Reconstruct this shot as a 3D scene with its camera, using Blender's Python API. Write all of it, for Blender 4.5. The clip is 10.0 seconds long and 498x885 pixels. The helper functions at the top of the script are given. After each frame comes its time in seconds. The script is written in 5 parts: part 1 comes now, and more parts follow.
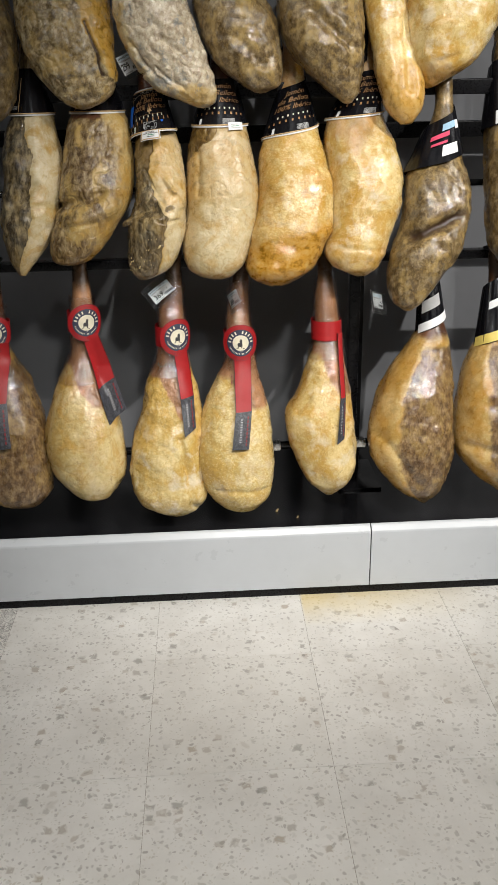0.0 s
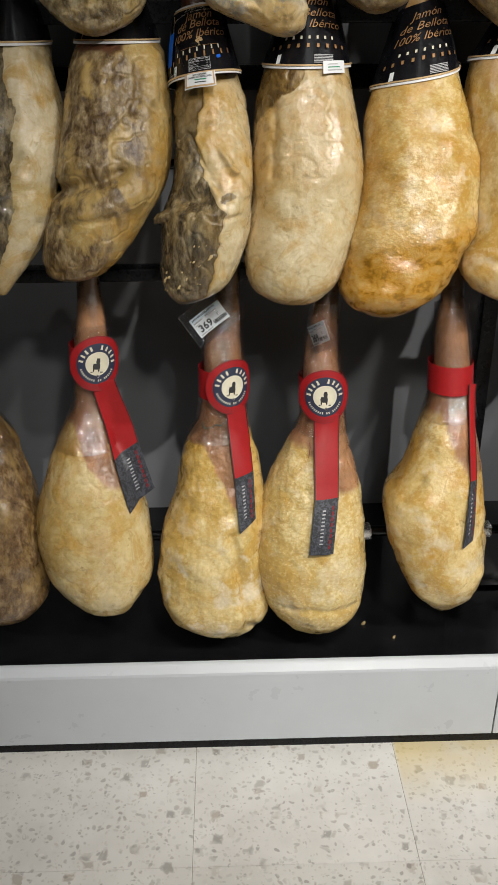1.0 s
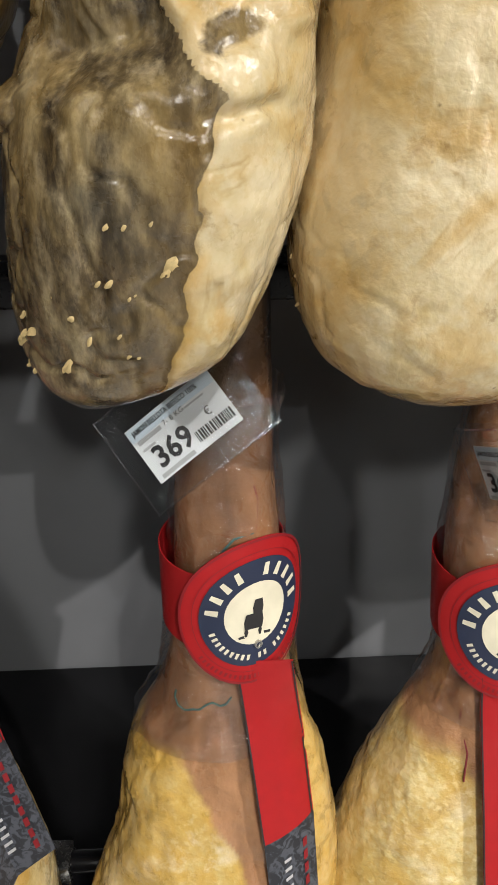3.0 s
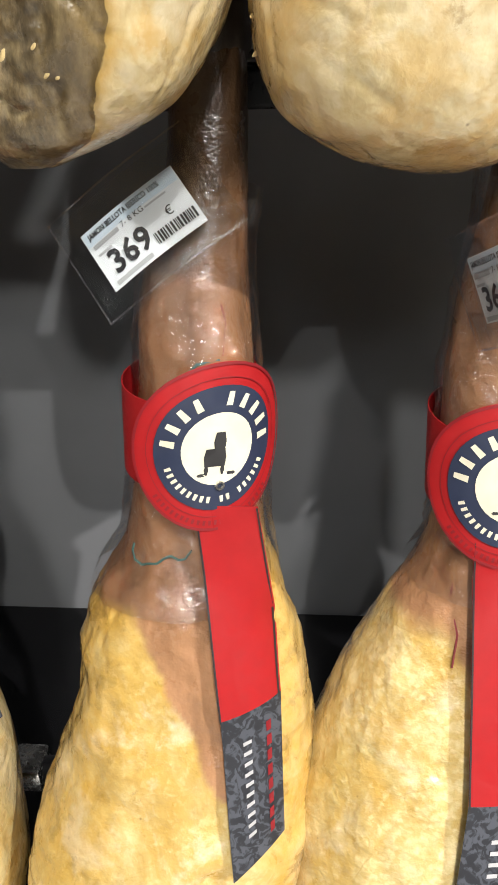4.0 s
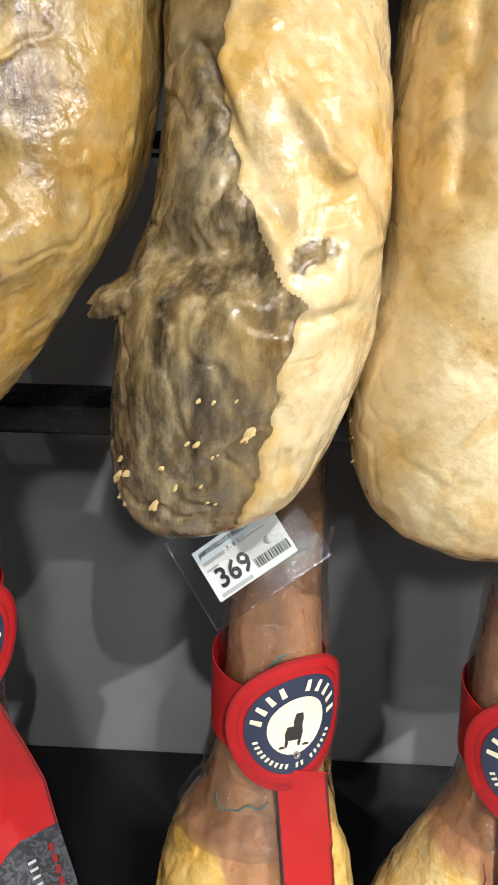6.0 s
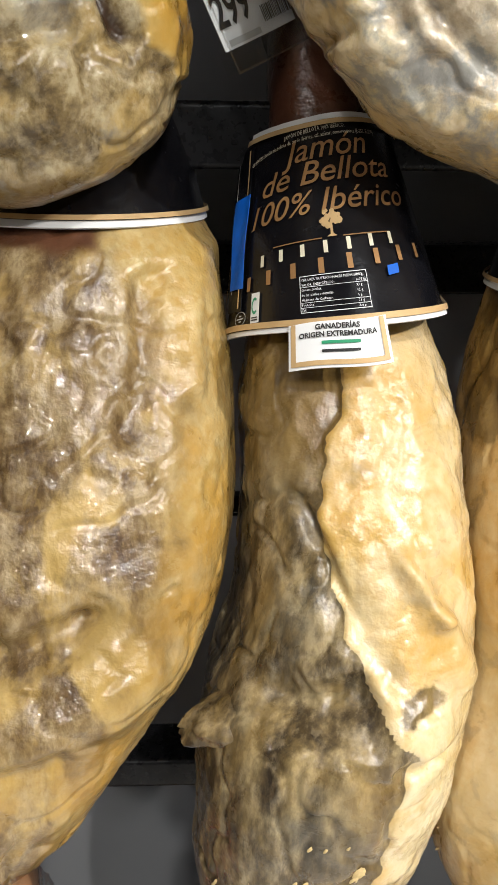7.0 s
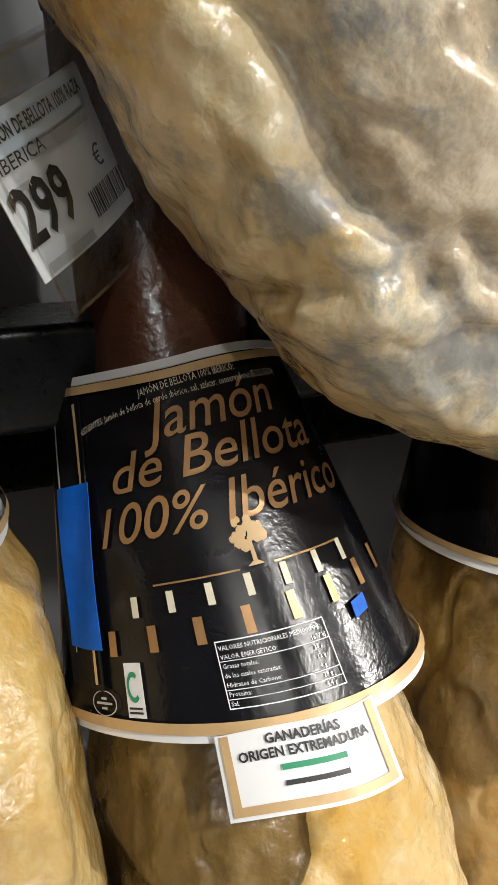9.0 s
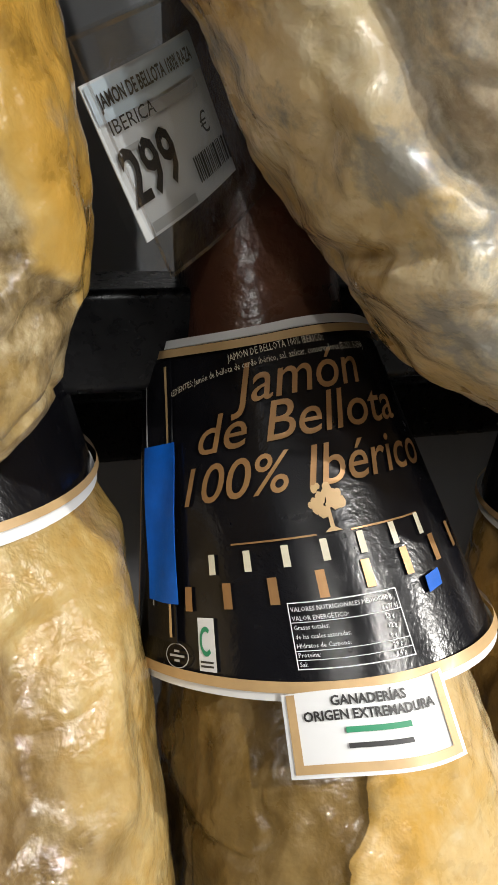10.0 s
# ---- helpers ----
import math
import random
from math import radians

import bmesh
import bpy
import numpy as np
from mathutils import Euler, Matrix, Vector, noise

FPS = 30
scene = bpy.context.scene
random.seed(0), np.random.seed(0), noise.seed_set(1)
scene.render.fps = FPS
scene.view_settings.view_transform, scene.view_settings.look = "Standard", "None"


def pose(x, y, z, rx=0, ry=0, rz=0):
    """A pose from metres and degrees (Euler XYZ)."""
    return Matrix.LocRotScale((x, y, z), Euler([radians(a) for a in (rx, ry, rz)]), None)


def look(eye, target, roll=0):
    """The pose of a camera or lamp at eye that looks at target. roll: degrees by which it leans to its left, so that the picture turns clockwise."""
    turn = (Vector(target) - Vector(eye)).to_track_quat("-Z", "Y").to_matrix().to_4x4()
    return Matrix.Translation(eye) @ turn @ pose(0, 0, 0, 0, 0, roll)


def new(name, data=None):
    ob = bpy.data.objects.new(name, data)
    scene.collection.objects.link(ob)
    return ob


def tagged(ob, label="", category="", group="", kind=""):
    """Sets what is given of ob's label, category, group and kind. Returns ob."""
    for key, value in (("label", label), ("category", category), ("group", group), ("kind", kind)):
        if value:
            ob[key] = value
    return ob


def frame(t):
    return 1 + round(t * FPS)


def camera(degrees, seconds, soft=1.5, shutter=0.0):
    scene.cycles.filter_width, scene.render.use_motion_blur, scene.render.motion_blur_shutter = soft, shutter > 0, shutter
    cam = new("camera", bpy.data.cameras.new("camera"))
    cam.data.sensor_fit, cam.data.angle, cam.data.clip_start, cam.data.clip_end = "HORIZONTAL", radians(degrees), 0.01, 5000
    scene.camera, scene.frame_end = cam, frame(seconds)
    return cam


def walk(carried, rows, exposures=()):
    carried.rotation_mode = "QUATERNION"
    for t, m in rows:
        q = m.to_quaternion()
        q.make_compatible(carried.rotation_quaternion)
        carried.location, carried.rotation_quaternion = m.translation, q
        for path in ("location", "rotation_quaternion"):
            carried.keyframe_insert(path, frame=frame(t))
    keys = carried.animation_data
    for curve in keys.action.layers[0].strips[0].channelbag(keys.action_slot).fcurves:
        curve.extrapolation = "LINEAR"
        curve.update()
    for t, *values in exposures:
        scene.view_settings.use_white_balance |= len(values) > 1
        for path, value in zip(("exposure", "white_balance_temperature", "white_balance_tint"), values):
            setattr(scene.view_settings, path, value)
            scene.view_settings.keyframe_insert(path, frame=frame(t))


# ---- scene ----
cam = camera(32.7, 10.0)
PATH = [
    (0, (0.165, -0.221, 1.336), (0.253, 1.627, 0.575), -1.2),
    (0.5, (0.133, 0.183, 1.357), (0.135, 1.997, 0.514), -0.6),
    (1, (0.079, 0.582, 1.326), (0.124, 2.373, 0.438), -0.4),
    (1.5, (0.036, 0.899, 1.311), (0.06, 2.661, 0.366), -1.1),
    (2, (0.071, 1.196, 1.297), (0.048, 2.91, 0.267), -1.5),
    (2.2, (0.074, 1.288, 1.275), (0.063, 2.993, 0.23), -1.8),
    (3.3, (0.093, 1.638, 1.05), (0.112, 3.34, 0.0), -1.8),
    (3.5, (0.117, 1.634, 1.019), (0.083, 3.342, -0.021), -2.0),
    (4, (0.147, 1.587, 0.975), (-0.03, 3.319, -0.01), -2.3),
    (4.5, (0.157, 1.542, 0.998), (-0.056, 3.288, 0.047), -1.9),
    (5, (0.151, 1.52, 1.005), (-0.058, 3.276, 0.071), -1.4),
    (5.5, (0.12, 1.539, 1.052), (-0.042, 3.311, 0.14), -0.3),
    (5.7, (0.098, 1.552, 1.095), (-0.033, 3.332, 0.192), 0.3),
    (6.8, (0.01, 1.568, 1.336), (0.034, 3.418, 0.577), 0.5),
    (7, (-0.021, 1.622, 1.342), (0.062, 3.501, 0.662), 0.6),
    (7.5, (-0.095, 1.783, 1.417), (0.374, 3.638, 0.833), -0.6),
    (8, (-0.089, 1.845, 1.417), (0.612, 3.625, 0.835), -1.1),
    (8.5, (-0.076, 1.858, 1.422), (0.701, 3.601, 0.822), -0.5),
    (9, (-0.061, 1.854, 1.413), (0.725, 3.585, 0.791), -0.2),
    (9.5, (-0.069, 1.847, 1.408), (0.709, 3.577, 0.772), 1.3),
    (10, (-0.064, 1.846, 1.404), (0.537, 3.648, 0.781), 1.6),
]
walk(cam, [(t, look(eye, target, roll)) for t, eye, target, roll in PATH],
     exposures=((0, -0.36), (0.6, -0.54), (2.0, -0.6), (3.3, 0.0), (4.0, 0.34), (5.5, 0.34), (6.8, 0.34), (7.05, 0.34), (7.5, 0.32), (8.2, 0.32), (10.0, 0.28)))


# ---- world and lights ----
world = bpy.data.worlds.new("world")
scene.world = world
world.use_nodes = True
world.node_tree.nodes["Background"].inputs[0].default_value = (0.9, 0.95, 1.0, 1)
world.node_tree.nodes["Background"].inputs[1].default_value = 0.05


def spot(name, eye, target, watts, degrees, radius, colour):
    data = bpy.data.lights.new(name, "SPOT")
    data.energy, data.spot_size, data.spot_blend, data.shadow_soft_size, data.color = watts, radians(degrees), 0.9, radius, colour
    ob = new(name, data)
    ob.matrix_world = look(eye, target)
    return ob


def area(name, eye, target, watts, w, h, colour):
    data = bpy.data.lights.new(name, "AREA")
    data.shape, data.size, data.size_y, data.energy, data.color = "RECTANGLE", w, h, watts, colour
    ob = new(name, data)
    ob.matrix_world = look(eye, target)
    return ob


WARM, COOL = (1.0, 0.965, 0.905), (0.96, 0.98, 1.0)
spot("track_spot", (2.65, 0.05, 3.05), (0.60, 2.1, 0.66), 520, 36, 0.02, WARM)
spot("track_spot", (0.75, -1.10, 3.00), (0.50, 2.1, 0.64), 190, 36, 0.10, WARM)
spot("track_spot", (0.62, 0.00, 3.05), (0.42, 2.3, 0.78), 150, 38, 0.015, WARM)
spot("track_spot", (-1.25, -0.65, 3.08), (0.10, 2.1, 1.25), 55, 30, 0.02, WARM)
# unseen fill lamp, added to brighten the floor without reaching the wall
spot("floor_fill_spot", (0.55, 0.20, 3.08), (0.45, 0.55, 0.0), 290, 74, 0.06, WARM)
for lx, dim in ((-1.6, 0.3), (0.2, 0.95), (2.0, 1.4)):
    area("ceiling_panel_light", (lx, 0.55, 3.15), (lx, 0.55, 0), 5 * dim, 0.3, 1.2, COOL)
    area("ceiling_panel_light", (lx, -1.9, 3.15), (lx, -1.9, 0), 12 * dim, 0.3, 1.2, COOL)

# ---- materials ----


def mat(name):
    m = bpy.data.materials.new(name)
    m.use_nodes = True
    nt = m.node_tree
    return m, nt, nt.nodes["Principled BSDF"]


def link(nt, a, b):
    nt.links.new(a, b)


def coords(nt, stretch=(1, 1, 1)):
    tc, mp = nt.nodes.new("ShaderNodeTexCoord"), nt.nodes.new("ShaderNodeMapping")
    mp.inputs["Scale"].default_value = stretch
    link(nt, tc.outputs["Object"], mp.inputs["Vector"])
    return mp.outputs["Vector"]


def noise_node(nt, vec, scale, detail=4, rough=0.6, distort=0.0):
    n = nt.nodes.new("ShaderNodeTexNoise")
    n.inputs["Scale"].default_value, n.inputs["Detail"].default_value = scale, detail
    n.inputs["Roughness"].default_value, n.inputs["Distortion"].default_value = rough, distort
    link(nt, vec, n.inputs["Vector"])
    return n.outputs["Fac"]


def ramp(nt, fac, stops):
    r = nt.nodes.new("ShaderNodeValToRGB")
    while len(r.color_ramp.elements) < len(stops):
        r.color_ramp.elements.new(0.5)
    for e, (p, c) in zip(r.color_ramp.elements, stops):
        e.position = p
        e.color = (*c, 1) if len(c) == 3 else c
    link(nt, fac, r.inputs["Fac"])
    return r.outputs["Color"]


def grey(v):
    return (v, v, v)


def mix(nt, fac, a, b, mode="MIX"):
    n = nt.nodes.new("ShaderNodeMix")
    n.data_type, n.blend_type = "RGBA", mode
    for sock, val in ((n.inputs[0], fac), (n.inputs[6], a), (n.inputs[7], b)):
        if hasattr(val, "is_output"):
            link(nt, val, sock)
        else:
            sock.default_value = val if isinstance(val, float) else (*val, 1)
    return n.outputs[2]


def bump(nt, bsdf, fac, strength, distance, prev=None):
    b = nt.nodes.new("ShaderNodeBump")
    b.inputs["Strength"].default_value, b.inputs["Distance"].default_value = strength, distance
    link(nt, fac, b.inputs["Height"])
    if prev:
        link(nt, prev, b.inputs["Normal"])
    link(nt, b.outputs["Normal"], bsdf.inputs["Normal"])
    return b.outputs["Normal"]


def plain(name, colour, rough=0.5, metal=0.0, var=0.12, scale=30.0, relief=0.0, coat=0.0, spec=0.5):
    """A plain coating with faint unevenness of tone and gloss."""
    m, nt, b = mat(name)
    v = coords(nt)
    f = noise_node(nt, v, scale, 5)
    dark, light = [c * (1 - var) for c in colour], [min(1, c * (1 + var)) for c in colour]
    link(nt, ramp(nt, f, [(0.3, dark), (0.7, light)]), b.inputs["Base Color"])
    link(nt, ramp(nt, noise_node(nt, v, scale * 3, 3), [(0.3, grey(max(0, rough - 0.08))), (0.7, grey(min(1, rough + 0.08)))]), b.inputs["Roughness"])
    b.inputs["Metallic"].default_value, b.inputs["Coat Weight"].default_value, b.inputs["Specular IOR Level"].default_value = metal, coat, spec
    if relief:
        bump(nt, b, noise_node(nt, v, scale * 6, 4), 0.4, relief)
    return m


def ham_mat(name, fat, fat_dark, amber, meat, skin, grain=0.5, dull=0.0, soft=0.18, streaky=1.0, fibre=0.4, stain=0.4, spots=0.0, chalk=0.0, gilt=0.0, vines=1.0):
    """Cured ham: oily fat, amber patches, cut meat with mould, and rind, mixed by the zones of the mesh."""
    m, nt, b = mat(name)
    v = coords(nt)
    vs = coords(nt, (1.0, 1.0, fibre))
    vf = coords(nt, (1.0, 1.0, streaky))
    at = nt.nodes.new("ShaderNodeAttribute")
    at.attribute_name = "zones"
    sep = nt.nodes.new("ShaderNodeSeparateColor")
    link(nt, at.outputs["Color"], sep.inputs["Color"])
    big, mid, nod = noise_node(nt, v, 9, 5, 0.58, 0.5), noise_node(nt, vf, 52, 5, 0.6, 0.3), noise_node(nt, vf, 150, 3, 0.55, 0.25)
    streak = noise_node(nt, vs, 62, 6, 0.66, 0.15)
    vein = ramp(nt, noise_node(nt, vf, 15, 4, 0.55, 0.9), [(0.470, grey(0)), (0.5, grey(0.5 * vines)), (0.530, grey(0))])
    pale = [min(1.0, c * 1.08 + 0.05) for c in fat]
    honey = [0.45 * p + 0.55 * q for p, q in zip(amber, fat_dark)]
    wide = noise_node(nt, v, 15, 5, 0.6, 0.7)
    c_fat = ramp(nt, big, [(0.40, pale), (0.50, fat), (0.60, fat_dark)])
    c_fat = mix(nt, ramp(nt, wide, [(0.50, grey(0)), (0.56, grey(0.55)), (0.66, grey(0.95))]), c_fat, mix(nt, mid, amber, honey))
    c_fat = mix(nt, ramp(nt, wide, [(0.36, grey(0.8)), (0.45, grey(0))]), c_fat, pale)
    c_fat = mix(nt, ramp(nt, noise_node(nt, v, 24, 6, 0.66, 0.15), [(0.51, grey(0)), (0.59, grey(stain))]), c_fat, [0.5 * p + 0.5 * q for p, q in zip(honey, amber)])
    c_fat = mix(nt, ramp(nt, noise_node(nt, v, 38, 6, 0.7, 0.3), [(0.60, grey(0)), (0.68, grey(0.55))]), c_fat, (0.22, 0.125, 0.035))
    c_fat = mix(nt, ramp(nt, nod, [(0.34, grey(0.10 + 0.32 * grain)), (0.48, grey(0))]), c_fat, honey)
    c_fat = mix(nt, ramp(nt, nod, [(0.52, grey(0)), (0.66, grey(0.10 + 0.40 * grain))]), c_fat, [min(1.0, c * 1.12 + 0.03) for c in pale])
    c_fat = mix(nt, mix(nt, ramp(nt, mid, [(0.40, grey(0)), (0.60, grey(1))]), grey(0), vein), c_fat, mix(nt, 0.5, honey, [0.5 * q for q in amber]))
    curd = nt.nodes.new("ShaderNodeTexVoronoi")
    curd.feature = "SMOOTH_F1"
    curd.inputs["Scale"].default_value, curd.inputs["Smoothness"].default_value = 165, 0.55
    wob = nt.nodes.new("ShaderNodeTexNoise")
    wob.inputs["Scale"].default_value, wob.inputs["Detail"].default_value = 120, 3
    link(nt, vf, wob.inputs["Vector"])
    wmix = nt.nodes.new("ShaderNodeMix")
    wmix.data_type = "VECTOR"
    wmix.inputs[0].default_value = 0.012
    link(nt, vf, wmix.inputs[4])
    link(nt, wob.outputs["Color"], wmix.inputs[5])
    link(nt, wmix.outputs[1], curd.inputs["Vector"])
    c_fat = mix(nt, ramp(nt, curd.outputs["Distance"], [(0.42, grey(0)), (0.66, grey(0.6 * grain))]), c_fat, honey)
    speck = nt.nodes.new("ShaderNodeTexVoronoi")
    speck.inputs["Scale"].default_value = 44
    link(nt, v, speck.inputs["Vector"])
    c_fat = mix(nt, ramp(nt, speck.outputs["Distance"], [(0.0, grey(0.8)), (0.05, grey(0))]), c_fat, (0.06, 0.03, 0.012))
    if chalk:
        c_fat = mix(nt, ramp(nt, noise_node(nt, v, 21, 5, 0.62, 0.3), [(0.52, grey(0)), (0.64, grey(chalk))]), c_fat, mix(nt, nod, (0.60, 0.50, 0.33), (0.78, 0.70, 0.53)))
    wash = ramp(nt, mid, [(0.34, [c * 0.5 for c in amber]), (0.48, amber), (0.66, [0.55 * p + 0.45 * q for p, q in zip(amber, fat)])])
    c_fat = mix(nt, sep.outputs["Green"], c_fat, wash)
    a, c, d, e = [(r * 1.02, g * 0.95, u * 0.78) for r, g, u in meat]
    c_meat = ramp(nt, streak, [(0.38, a), (0.46, c), (0.53, d), (0.62, e)])
    c_meat = mix(nt, ramp(nt, noise_node(nt, v, 13, 6, 0.66, 0.15), [(0.50, grey(0)), (0.66, grey(0.55))]), c_meat, mix(nt, mid, c, [0.5 * p + 0.5 * q for p, q in zip(d, honey)]))
    c_meat = mix(nt, ramp(nt, noise_node(nt, vs, 85, 6, 0.68, 0.2), [(0.54, grey(0)), (0.70, grey(0.4))]), c_meat, [0.7 * q * 1.4 + 0.3 * w for q, w in zip(e, (0.56, 0.50, 0.40))])
    c_meat = mix(nt, ramp(nt, nod, [(0.34, grey(0.2)), (0.44, grey(0))]), c_meat, a)
    dust = noise_node(nt, vs, 180, 4, 0.6)
    c_meat = mix(nt, ramp(nt, dust, [(0.53, grey(0)), (0.66, grey(0.18))]), c_meat, [0.8 * q * 1.35 + 0.2 * w for q, w in zip(e, (0.56, 0.50, 0.42))])
    c_meat = mix(nt, ramp(nt, dust, [(0.34, grey(0.35)), (0.46, grey(0))]), c_meat, mix(nt, 0.5, a, c))
    if gilt:
        c_meat = mix(nt, ramp(nt, noise_node(nt, vs, 27, 5, 0.6, 0.4), [(0.50, grey(0)), (0.62, grey(gilt))]), c_meat, mix(nt, mid, (0.34, 0.20, 0.045), (0.60, 0.44, 0.17)))
    if spots < 0:
        c_meat = mix(nt, ramp(nt, noise_node(nt, v, 16, 5, 0.6, 0.2), [(0.47, grey(0)), (0.60, grey(-spots))]), c_meat, mix(nt, streak, (0.030, 0.040, 0.042), (0.13, 0.14, 0.125)))
    half = nt.nodes.new("ShaderNodeMath")
    half.operation = "MULTIPLY"
    half.inputs[1].default_value = 0.9
    link(nt, sep.outputs["Green"], half.inputs[0])
    c_meat = mix(nt, half.outputs[0], c_meat, mix(nt, streak, [q * 0.12 for q in amber], [q * 0.50 for q in amber]))
    edge = nt.nodes.new("ShaderNodeMath")
    edge.operation = "ADD"
    link(nt, sep.outputs["Red"], edge.inputs[0])
    link(nt, ramp(nt, mid, [(0.2, grey(0)), (0.8, grey(0.5))]), edge.inputs[1])
    sel = ramp(nt, edge.outputs[0], [(0.75 - soft / 2, grey(0)), (0.75 + soft / 2, grey(1))])
    col = mix(nt, sel, c_fat, c_meat)
    if spots > 0:
        col = mix(nt, ramp(nt, noise_node(nt, v, 26, 6, 0.68, 0.2), [(0.54, grey(0)), (0.63, grey(spots))]), col, (0.20, 0.215, 0.22))
    c_skin = ramp(nt, noise_node(nt, vs, 26, 5, 0.6), [(0.3, [q * 0.5 for q in skin]), (0.5, skin), (0.7, [min(1, q * 1.5) for q in skin])])
    col = mix(nt, sep.outputs["Blue"], col, c_skin)
    # zone alpha: dark crack meat, and shade coloured into the lower shanks' tops
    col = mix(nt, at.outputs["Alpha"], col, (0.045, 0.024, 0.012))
    link(nt, col, b.inputs["Base Color"])
    link(nt, ramp(nt, mid, [(0.3, grey(0.22 + dull)), (0.7, grey(0.38 + dull))]), b.inputs["Roughness"])
    oil = ramp(nt, noise_node(nt, v, 19, 3, 0.5), [(0.40, grey(0.6)), (0.54, grey(1.0))])
    link(nt, oil, b.inputs["Coat Weight"])
    b.inputs["Coat Roughness"].default_value = 0.04
    b.inputs["Coat IOR"].default_value = 1.52
    b.inputs["Specular IOR Level"].default_value = 0.3
    b.inputs["Subsurface Weight"].default_value = 0.04
    b.inputs["Subsurface Radius"].default_value = (0.010, 0.005, 0.002)
    b.inputs["Subsurface Scale"].default_value = 0.6
    n1 = bump(nt, b, noise_node(nt, vf, 46, 4, 0.6, 0.1), 0.17 + 0.14 * grain, 0.006)
    n2 = bump(nt, b, vein, -0.25, 0.002, n1)
    n3 = bump(nt, b, curd.outputs["Distance"], -0.55 * grain, 0.0030, n2)
    bump(nt, b, nod, 0.15 + 0.25 * grain, 0.0030, n3)
    cb = nt.nodes.new("ShaderNodeBump")
    cb.inputs["Strength"].default_value, cb.inputs["Distance"].default_value = 0.6, 0.0016
    link(nt, noise_node(nt, v, 220, 3, 0.55, 0.2), cb.inputs["Height"])
    link(nt, n1, cb.inputs["Normal"])
    link(nt, cb.outputs["Normal"], b.inputs["Coat Normal"])
    return m


FACE = ((0.062, 0.036, 0.017), (0.125, 0.084, 0.043), (0.205, 0.150, 0.082), (0.35, 0.285, 0.19))
LEATHER = ((0.072, 0.042, 0.022), (0.115, 0.070, 0.036), (0.165, 0.106, 0.056), (0.27, 0.195, 0.115))
CRUST = ((0.085, 0.060, 0.030), (0.18, 0.135, 0.072), (0.29, 0.23, 0.135), (0.46, 0.405, 0.295))
BROWN = ((0.040, 0.021, 0.008), (0.105, 0.062, 0.020), (0.20, 0.128, 0.040), (0.33, 0.24, 0.10))
GREY = ((0.065, 0.043, 0.020), (0.108, 0.075, 0.036), (0.165, 0.12, 0.062), (0.27, 0.215, 0.13))
SLATE = ((0.030, 0.022, 0.015), (0.080, 0.062, 0.040), (0.165, 0.132, 0.084), (0.31, 0.26, 0.17))
MOULD = ((0.30, 0.25, 0.21), (0.43, 0.375, 0.32), (0.52, 0.47, 0.41), (0.61, 0.58, 0.54))
RIND, DARK_RIND = (0.31, 0.160, 0.080), (0.085, 0.033, 0.020)
HAM = {
    "cream": ham_mat("ham_cream", (0.54, 0.42, 0.19), (0.49, 0.345, 0.115), (0.46, 0.255, 0.045), BROWN, RIND, 0.12, stain=0.5, chalk=0.25),
    "cream_dark_leg": ham_mat("ham_cream_dark_leg", (0.53, 0.445, 0.27), (0.49, 0.375, 0.18), (0.44, 0.255, 0.06), BROWN, DARK_RIND, 0.2, stain=0.45, chalk=0.3),
    "yellow": ham_mat("ham_yellow", (0.60, 0.46, 0.20), (0.52, 0.345, 0.09), (0.46, 0.235, 0.03), BROWN, RIND, 0.4, stain=0.6, chalk=0.6),
    "gold": ham_mat("ham_gold", (0.58, 0.44, 0.18), (0.49, 0.32, 0.075), (0.44, 0.21, 0.018), BROWN, RIND, 0.8, 0.0, 0.18, 1.3, stain=0.5, chalk=0.4),
    "curd": ham_mat("ham_curd", (0.59, 0.475, 0.225), (0.53, 0.385, 0.13), (0.47, 0.27, 0.05), BROWN, RIND, 0.9, 0.0, 0.18, 1.2, stain=0.3, chalk=0.4),
    "chalky": ham_mat("ham_chalky", (0.58, 0.46, 0.215), (0.52, 0.365, 0.115), (0.50, 0.29, 0.05), BROWN, RIND, 0.55, stain=0.35, chalk=0.85),
    "slate": ham_mat("ham_slate", (0.53, 0.44, 0.265), (0.48, 0.37, 0.17), (0.45, 0.245, 0.03), SLATE, DARK_RIND, 0.2, 0.0, 0.12, stain=0.35, spots=-0.35, gilt=0.25, chalk=0.3),
    "face": ham_mat("ham_face", (0.46, 0.355, 0.155), (0.39, 0.265, 0.075), (0.38, 0.20, 0.03), FACE, (0.11, 0.045, 0.022), 0.6, 0.02, 0.5, stain=0.6, fibre=0.45, gilt=0.8),
    "brown": ham_mat("ham_brown", (0.48, 0.345, 0.135), (0.39, 0.245, 0.065), (0.40, 0.20, 0.03), LEATHER, (0.11, 0.045, 0.022), 0.4, 0.0, 0.5, stain=0.6, fibre=0.6, gilt=0.35),
    "grey": ham_mat("ham_grey", (0.34, 0.24, 0.085), (0.26, 0.17, 0.055), (0.46, 0.28, 0.075), GREY, RIND, 0.5, 0.02, 0.4, fibre=0.8, spots=0.2, gilt=0.45),
    "crust": ham_mat("ham_crust", (0.48, 0.33, 0.10), (0.42, 0.26, 0.06), (0.48, 0.27, 0.045), CRUST, RIND, 0.5, 0.0, 0.4, fibre=0.8, spots=0.35, gilt=0.6),
    "mould": ham_mat("ham_mould", (0.58, 0.50, 0.34), (0.51, 0.41, 0.235), (0.50, 0.32, 0.09), MOULD, RIND, 0.5, 0.0, 0.45, fibre=0.95, spots=0.75, gilt=0.0, vines=0.3),
}
